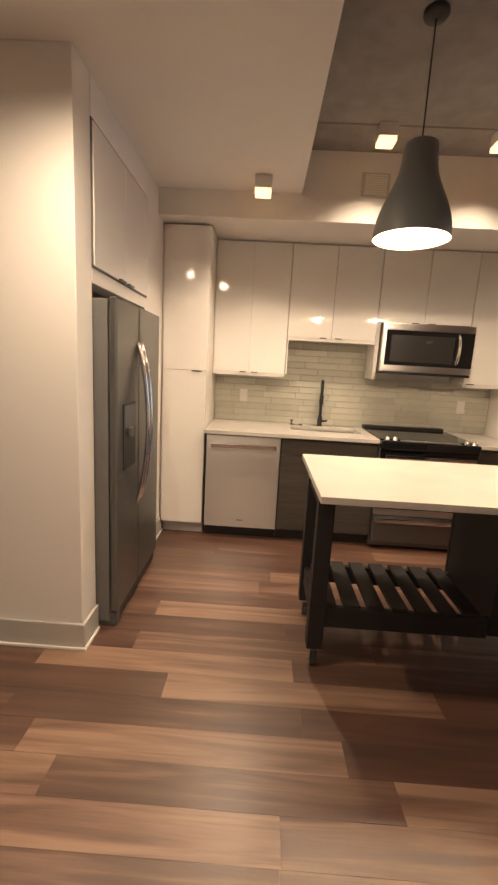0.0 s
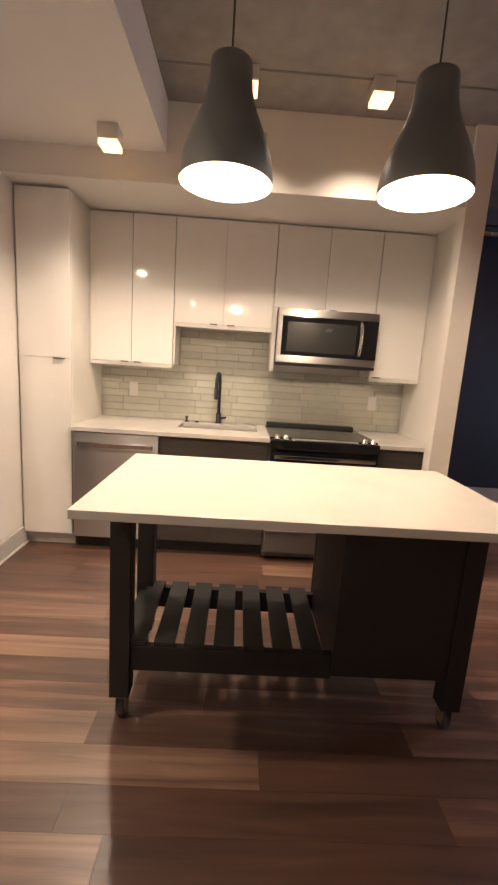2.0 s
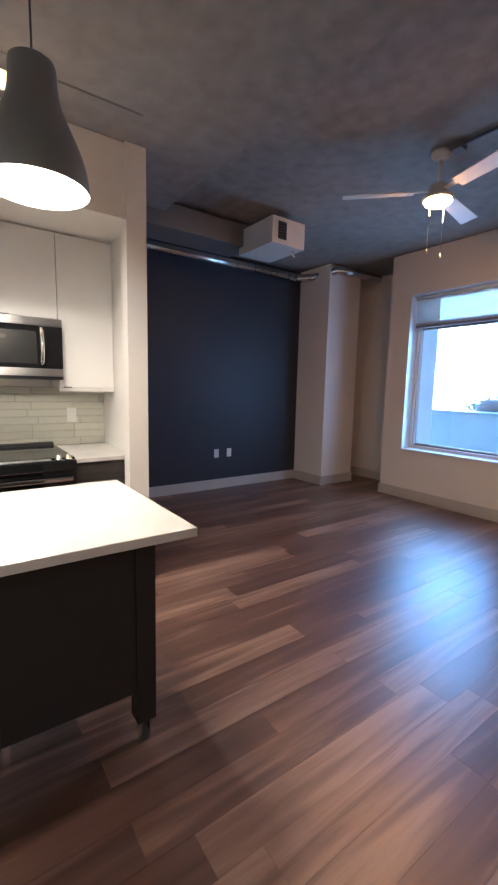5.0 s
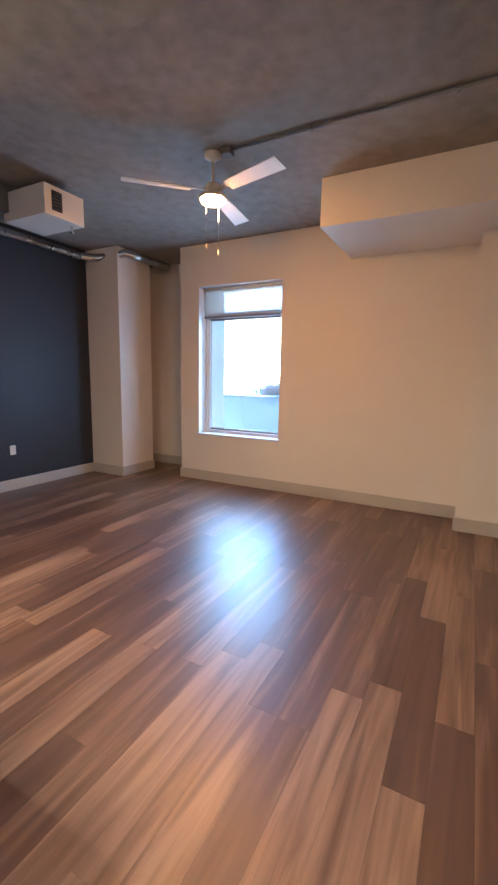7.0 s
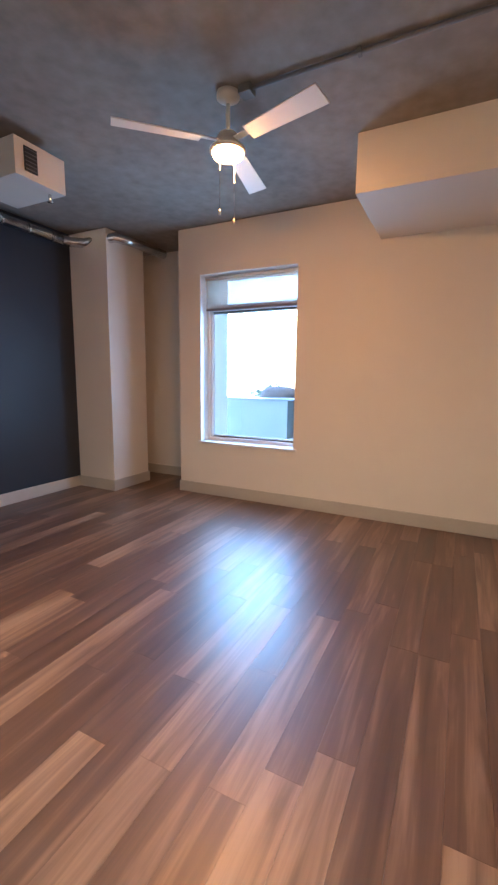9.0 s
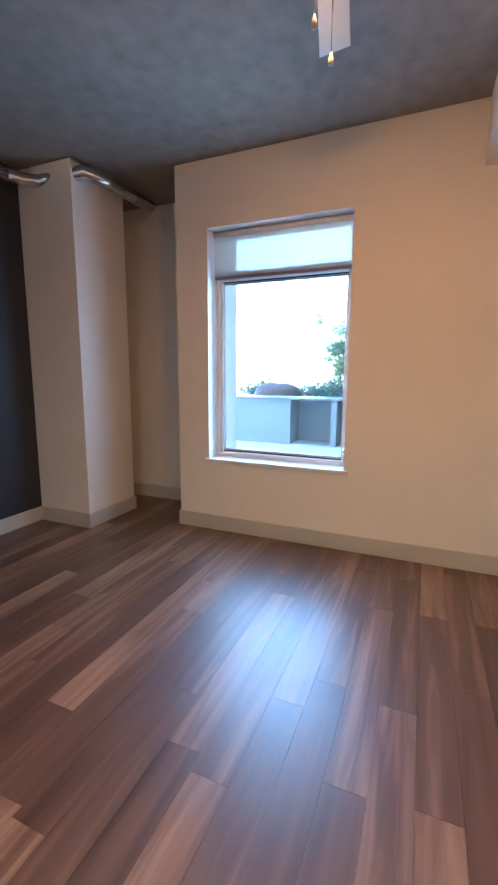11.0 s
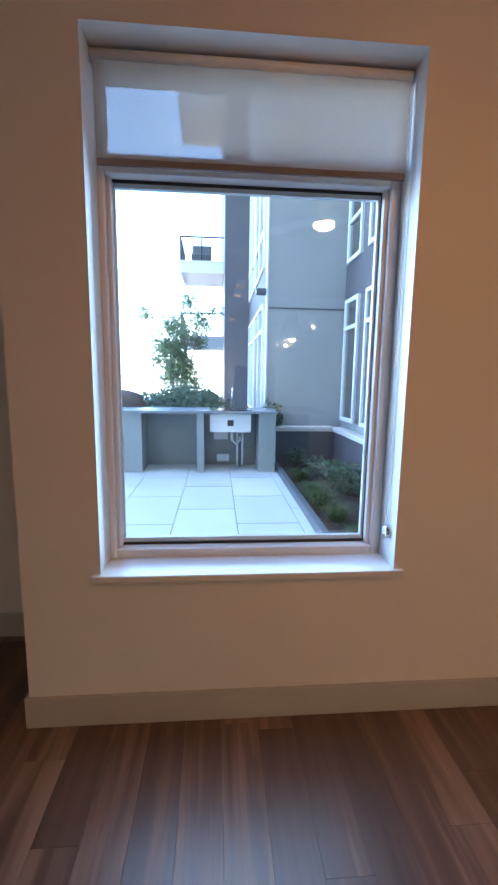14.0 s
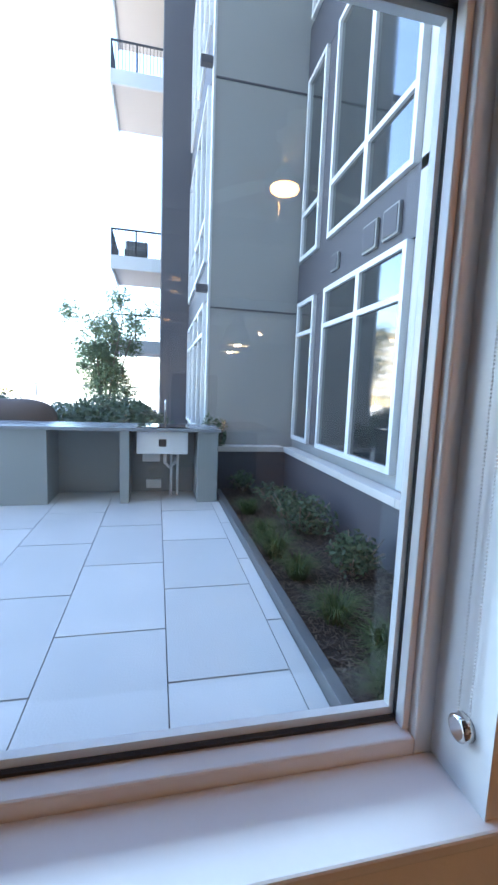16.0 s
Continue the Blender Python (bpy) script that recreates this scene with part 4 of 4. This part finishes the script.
for bz in (2.4, 4.5, 8.82, 10.95):
    b = part("balcony", boxes((17.2, 19.2, 2.842, 4.05, bz, bz + 0.10), bevel=0.01), BALC, tower, "balcony slab with a metal railing")
    part("fascia", boxes((17.15, 17.20, 2.842, 4.10, bz - 0.05, bz + 0.28), (17.2, 19.2, 4.05, 4.10, bz - 0.05, bz + 0.28)), STUCL, b)
    rail = boxes((17.16, 17.19, 2.85, 4.09, bz + 0.90, bz + 0.94), (17.2, 19.2, 4.06, 4.09, bz + 0.90, bz + 0.94), (17.16, 17.19, 4.05, 4.09, bz + 0.28, bz + 0.92), (17.16, 17.19, 3.45, 3.48, bz + 0.28, bz + 0.92))
    for k in range(14):
        box(rail, 17.168, 17.182, 2.90 + k * 0.083, 2.912 + k * 0.083, bz + 0.28, bz + 0.91)
    for k in range(15):
        box(rail, 17.3 + k * 0.122, 17.312 + k * 0.122, 4.068, 4.082, bz + 0.28, bz + 0.91)
    part("railing", rail, BLACK, b)
part("balcony_chair", boxes((17.6, 18.3, 3.2, 3.8, 4.60, 5.10), (18.2, 18.35, 3.2, 3.8, 5.1, 5.5), bevel=0.03), GREYPL, tower)

# unseen bulk above the flat, added to keep the sun off the terrace
own = thing("shading_storeys", 3, 0, 3.4, "unseen upper storeys added to shade the terrace from the sun", "building")
part("wall", boxes((-9.0, 6.355, -12.0, 9.0, CZ + 0.26, 16.0), (6.356, 6.37, 5.35, 9.0, -0.2, CZ + 0.26)), STUC, own)
across = thing("yellow_building", 65, 40, 0, "sunlit yellow building with a pale screen facade", "building")
part("wall", boxes((60, 75, 21.5, 40, -0.2, 10.5)), YELLOW, across)
scr = bmesh.new()
random.seed(4)
for i in range(13):
    for k in range(7):
        box(scr, 59.7, 59.98, 28 + i * 0.8, 28.45 + i * 0.8, 1.5 + k * 1.2 + 0.3 * (i % 2), 2.3 + k * 1.2 + 0.3 * (i % 2))
part("screen", scr, STUCL, across)

# ---- planting ----
def leaf_cloud(bm, centre, radii, n, size, rng, hollow=0.35):
    for _ in range(n):
        d = Vector((rng.gauss(0, 1), rng.gauss(0, 1), rng.gauss(0, 1))).normalized()
        r = hollow + (1 - hollow) * rng.random() ** 0.6
        p = Vector(centre) + Vector((d.x * radii[0], d.y * radii[1], d.z * radii[2])) * r
        a = Vector((rng.gauss(0, 1), rng.gauss(0, 1), rng.gauss(0, 0.6))).normalized()
        b = a.orthogonal().normalized()
        s = size * (0.6 + 0.8 * rng.random())
        v = [bm.verts.new(q) for q in (p - a * s, p + b * s * 0.42 + a * s * 0.1, p + a * s, p - b * s * 0.42 + a * s * 0.1)]
        bm.faces.new(v)
    return bm


def shrub(x, y, z, w, h, n, size, label, seed, name="shrub", leafmat=None):
    rng = random.Random(seed)
    s = thing(name, x, y, z, label, "shrub", "shrubs in the bed")
    st = bmesh.new()
    for k in range(9):
        a = rng.random() * 6.28
        tip = Vector((x + math.cos(a) * w * 0.7, y + math.sin(a) * w * 0.7, z + h * (0.5 + 0.4 * rng.random())))
        one = tube([(x, y, z - 0.02), ((x + tip.x) / 2, (y + tip.y) / 2, z + h * 0.35), tip], 0.005, 5)
        me = bpy.data.meshes.new("twig")
        one.to_mesh(me)
        one.free()
        st.from_mesh(me)
        bpy.data.meshes.remove(me)
    part("stems", st, BARK, s)
    bm = bmesh.new()
    for k in range(7):
        a, rr = rng.random() * 6.28, rng.random() * 0.6
        leaf_cloud(bm, (x + math.cos(a) * w * rr, y + math.sin(a) * w * rr, z + h * (0.35 + 0.4 * rng.random())), (w * 0.5, w * 0.5, h * 0.38), n // 7, size, rng)
    part("foliage", bm, leafmat or LEAFD, s)


shrub(9.35, 1.50, 0.07, 0.42, 0.42, 900, 0.028, "low dark green shrub in the mulch bed", 1)
shrub(8.35, 1.42, 0.07, 0.34, 0.32, 700, 0.026, "low dark green shrub in the mulch bed", 2)
shrub(10.25, 1.45, 0.07, 0.33, 0.28, 500, 0.026, "low dark green shrub in the mulch bed", 3)
shrub(10.95, 1.75, 0.07, 0.25, 0.30, 300, 0.026, "small sparse shrub in the mulch bed", 4)
shrub(7.65, 1.32, 0.07, 0.25, 0.24, 400, 0.024, "low dark green shrub in the mulch bed", 8)
shrub(11.30, 2.10, 0.5, 0.20, 0.62, 500, 0.035, "leafy green shrub at the end of the counter", 5)
shrub(12.4, 3.7, TZ, 1.55, 1.12, 15000, 0.042, "dense green hedge behind the outdoor counter", 6, "hedge")
shrub(13.2, 5.6, TZ, 1.1, 1.15, 9000, 0.042, "dense green hedge behind the outdoor counter", 7, "hedge")


def tuft(x, y, z, w, h, n, seed):
    rng = random.Random(seed)
    g = thing("ornamental_grass", x, y, z, "tuft of fine yellow-green grass in the mulch", "grass", "grass tufts in the bed")
    bm = bmesh.new()
    for _ in range(n):
        a, r = rng.random() * 6.28, w * 0.35 * rng.random()
        b = Vector((x + math.cos(a) * r, y + math.sin(a) * r, z - 0.01))
        lean = w * (0.4 + 0.7 * rng.random())
        hh = h * (0.6 + 0.5 * rng.random())
        side = Vector((-math.sin(a), math.cos(a), 0)) * 0.0028
        p1 = b + Vector((math.cos(a) * lean * 0.35, math.sin(a) * lean * 0.35, hh * 0.8))
        p2 = b + Vector((math.cos(a) * lean, math.sin(a) * lean, hh * 0.85))
        v = [bm.verts.new(q) for q in (b - side, b + side, p1 + side, p2, p1 - side)]
        bm.faces.new(v)
    part("blades", bm, GRASS, g)


for k, (gx, gy, gw, gh) in enumerate(((8.75, 1.92, 0.24, 0.24), (8.35, 1.86, 0.20, 0.20), (9.2, 1.90, 0.22, 0.2), (7.75, 1.82, 0.24, 0.18), (7.35, 1.7, 0.22, 0.18), (10.0, 1.88, 0.22, 0.2), (7.05, 1.85, 0.2, 0.16))):
    tuft(gx, gy, 0.07, gw, gh, 260, 20 + k)

rng = random.Random(9)
bm = bmesh.new()
for _ in range(8500):
    x, y = rng.uniform(6.4, 11.2), rng.uniform(1.12, 2.06)
    a, l = rng.random() * 6.28, rng.uniform(0.008, 0.030)
    d = Vector((math.cos(a) * l, math.sin(a) * l, rng.uniform(-0.008, 0.012)))
    s = Vector((-math.sin(a), math.cos(a), 0)) * rng.uniform(0.0015, 0.005)
    p = Vector((x, y, 0.076 + 0.012 * rng.random()))
    bm.faces.new([bm.verts.new(q) for q in (p - d - s, p + d - s, p + d + s, p - d + s)])
solid("mulch_chips", bm, TWIG, "loose bark chips and dry twigs on the bed", "mulch", "stuff")

rng = random.Random(12)
tree = thing("tree", 16.0, 4.05, TZ, "young multi-stemmed tree with a light airy crown", "tree")
trunk, tips = bmesh.new(), []
for k in range(6):
    a = k * 1.05 + rng.random() * 0.5
    pts = [Vector((16.0, 4.05, 0)), Vector((16.0 + 0.12 * math.cos(a), 4.05 + 0.12 * math.sin(a), 0.9))]
    for j in range(1, 5):
        pts.append(Vector((16.0 + (0.10 + 0.125 * j) * math.cos(a + 0.1 * j), 4.05 + (0.10 + 0.125 * j) * math.sin(a + 0.1 * j), 0.9 + 0.49 * j + 0.1 * rng.random())))
    for i, p in enumerate(pts[2:]):
        for _ in range(2):
            b = rng.random() * 6.28
            tips.append(p + Vector((0.34 * math.cos(b), 0.34 * math.sin(b), rng.uniform(-0.2, 0.40))))
            one = tube([p, tips[-1]], 0.01, 5)
            me = bpy.data.meshes.new("twig")
            one.to_mesh(me)
            one.free()
            trunk.from_mesh(me)
            bpy.data.meshes.remove(me)
    one = tube(pts, 0.03, 7, [0.035, 0.03, 0.026, 0.02, 0.015, 0.01])
    me = bpy.data.meshes.new("twig")
    one.to_mesh(me)
    one.free()
    trunk.from_mesh(me)
    bpy.data.meshes.remove(me)
part("trunk", trunk, BARK, tree)
crown = bmesh.new()
for p in tips:
    leaf_cloud(crown, p, (0.32, 0.32, 0.30), 260, 0.040, rng, 0.0)
part("crown", crown, LEAFT, tree)

fence = thing("railing", 30, 12, TZ, "low grey metal railing at the terrace's far edge", "railing")
part("top_rail", boxes((30.0, 30.06, 3.0, 30.0, 1.42, 1.48)), CURB, fence)
for k in range(14):
    part("post", boxes((30.0, 30.06, 3.2 + k * 2, 3.26 + k * 2, TZ, 1.42)), CURB, fence)

# ---- pieces: backsplash tiles, pavers, floor planks ----
bs = solid("backsplash", boxes((-0.234, 2.3245, 3.794, 3.7995, 0.9105, 1.371), (0.413, 1.146, 3.794, 3.7995, 1.371, 1.69)), GROUT, "backsplash of pale grey-green glass tiles with light joints", "backsplash")
TH, TL = 0.0575, 0.305


meshes = {}


def sized(name, w, d, h, material):
    key = (name, round(w, 3), round(d, 3), round(h, 3))
    if key not in meshes:
        bm = bmesh.new()
        e = 0.0003 if name == "plank" else 0.0015
        lo = [bm.verts.new(p) for p in ((0, 0, 0), (w, 0, 0), (w, d, 0), (0, d, 0))]
        if name == "tile":
            lo = [bm.verts.new(p) for p in ((0, d, 0), (0, d, h), (w, d, h), (w, d, 0))]
            hi = [bm.verts.new(p) for p in ((e, 0, e), (e, 0, h - e), (w - e, 0, h - e), (w - e, 0, e))]
        else:
            hi = [bm.verts.new(p) for p in ((e, e, h), (w - e, e, h), (w - e, d - e, h), (e, d - e, h))]
        for i in range(4):
            bm.faces.new((lo[i], lo[(i + 1) % 4], hi[(i + 1) % 4], hi[i]))
        bm.faces.new(hi)
        meshes[key] = mesh_of(name, bm, material)
    return meshes[key]


rng = random.Random(3)
row = 0
z = 0.914
while z < 1.69:
    x0, x1 = (-0.234, 2.322) if z < 1.34 else (0.414, 1.145)
    off = rng.choice((0, 0.25, 0.5, 0.75, 0.4)) * TL
    x = x0 - off
    top = min(z + TH - 0.003, 1.688 if z >= 1.34 else 1.3705)
    if z >= 1.34 and z < 1.371:
        top = z + TH - 0.003
    while x < x1:
        a, b = max(x, x0), min(x + TL - 0.003, x1)
        if b - a > 0.012:
            o = new("tile", sized("tile", b - a, 0.006, top - z, TILE))
            o.location = (a, 3.7885, z)
            o.parent = bs
        x += TL
    z += TH

for c in range(-1, 12):
    y0 = 2.148 if c == -1 else 2.25 + 0.595 * c
    w = 0.099 if c == -1 else 0.592
    x = 5.918 if c % 2 else 5.463
    while x < 10.9:
        a, b = max(x, 6.362 if y0 < 3.0 else 6.965), min(x + 0.93, 10.9)
        if b - a > 0.03:
            o = new("paver", sized("paver", b - a - 0.004, w, 0.0295, PAVER))
            o.location = (a, y0, TZ - 0.0295)
            o.parent = terrace
        x += 0.936

rng = random.Random(5)
PW, PL = 0.148, 1.22
rest = bmesh.new()
count = 0
y = 5.085
while y > -2.6:
    y0 = y - PW
    x = -3.05 - rng.random() * PL
    while x < 6.73:
        a, b = max(x, -2.9), min(x + PL - 0.0003, 6.73)
        if b > a + 0.01:
            if y0 > -0.4 and a > -1.5 and count < 300:
                o = new("plank", sized("plank", b - a, PW - 0.0003, 0.0118, FLOOR))
                o.location = (a, y0, -0.0118)
                o.parent = floor
                count += 1
            else:
                box(rest, a, b, y0, y0 + PW - 0.0012, -0.0118, 0.0)
        x += PL
    y -= PW
rp = new("plank_rest", mesh_of("plank_rest", rest, FLOOR2))
rp.parent = floor
tagged(rp, "brown wood-look planks", kind="stuff")
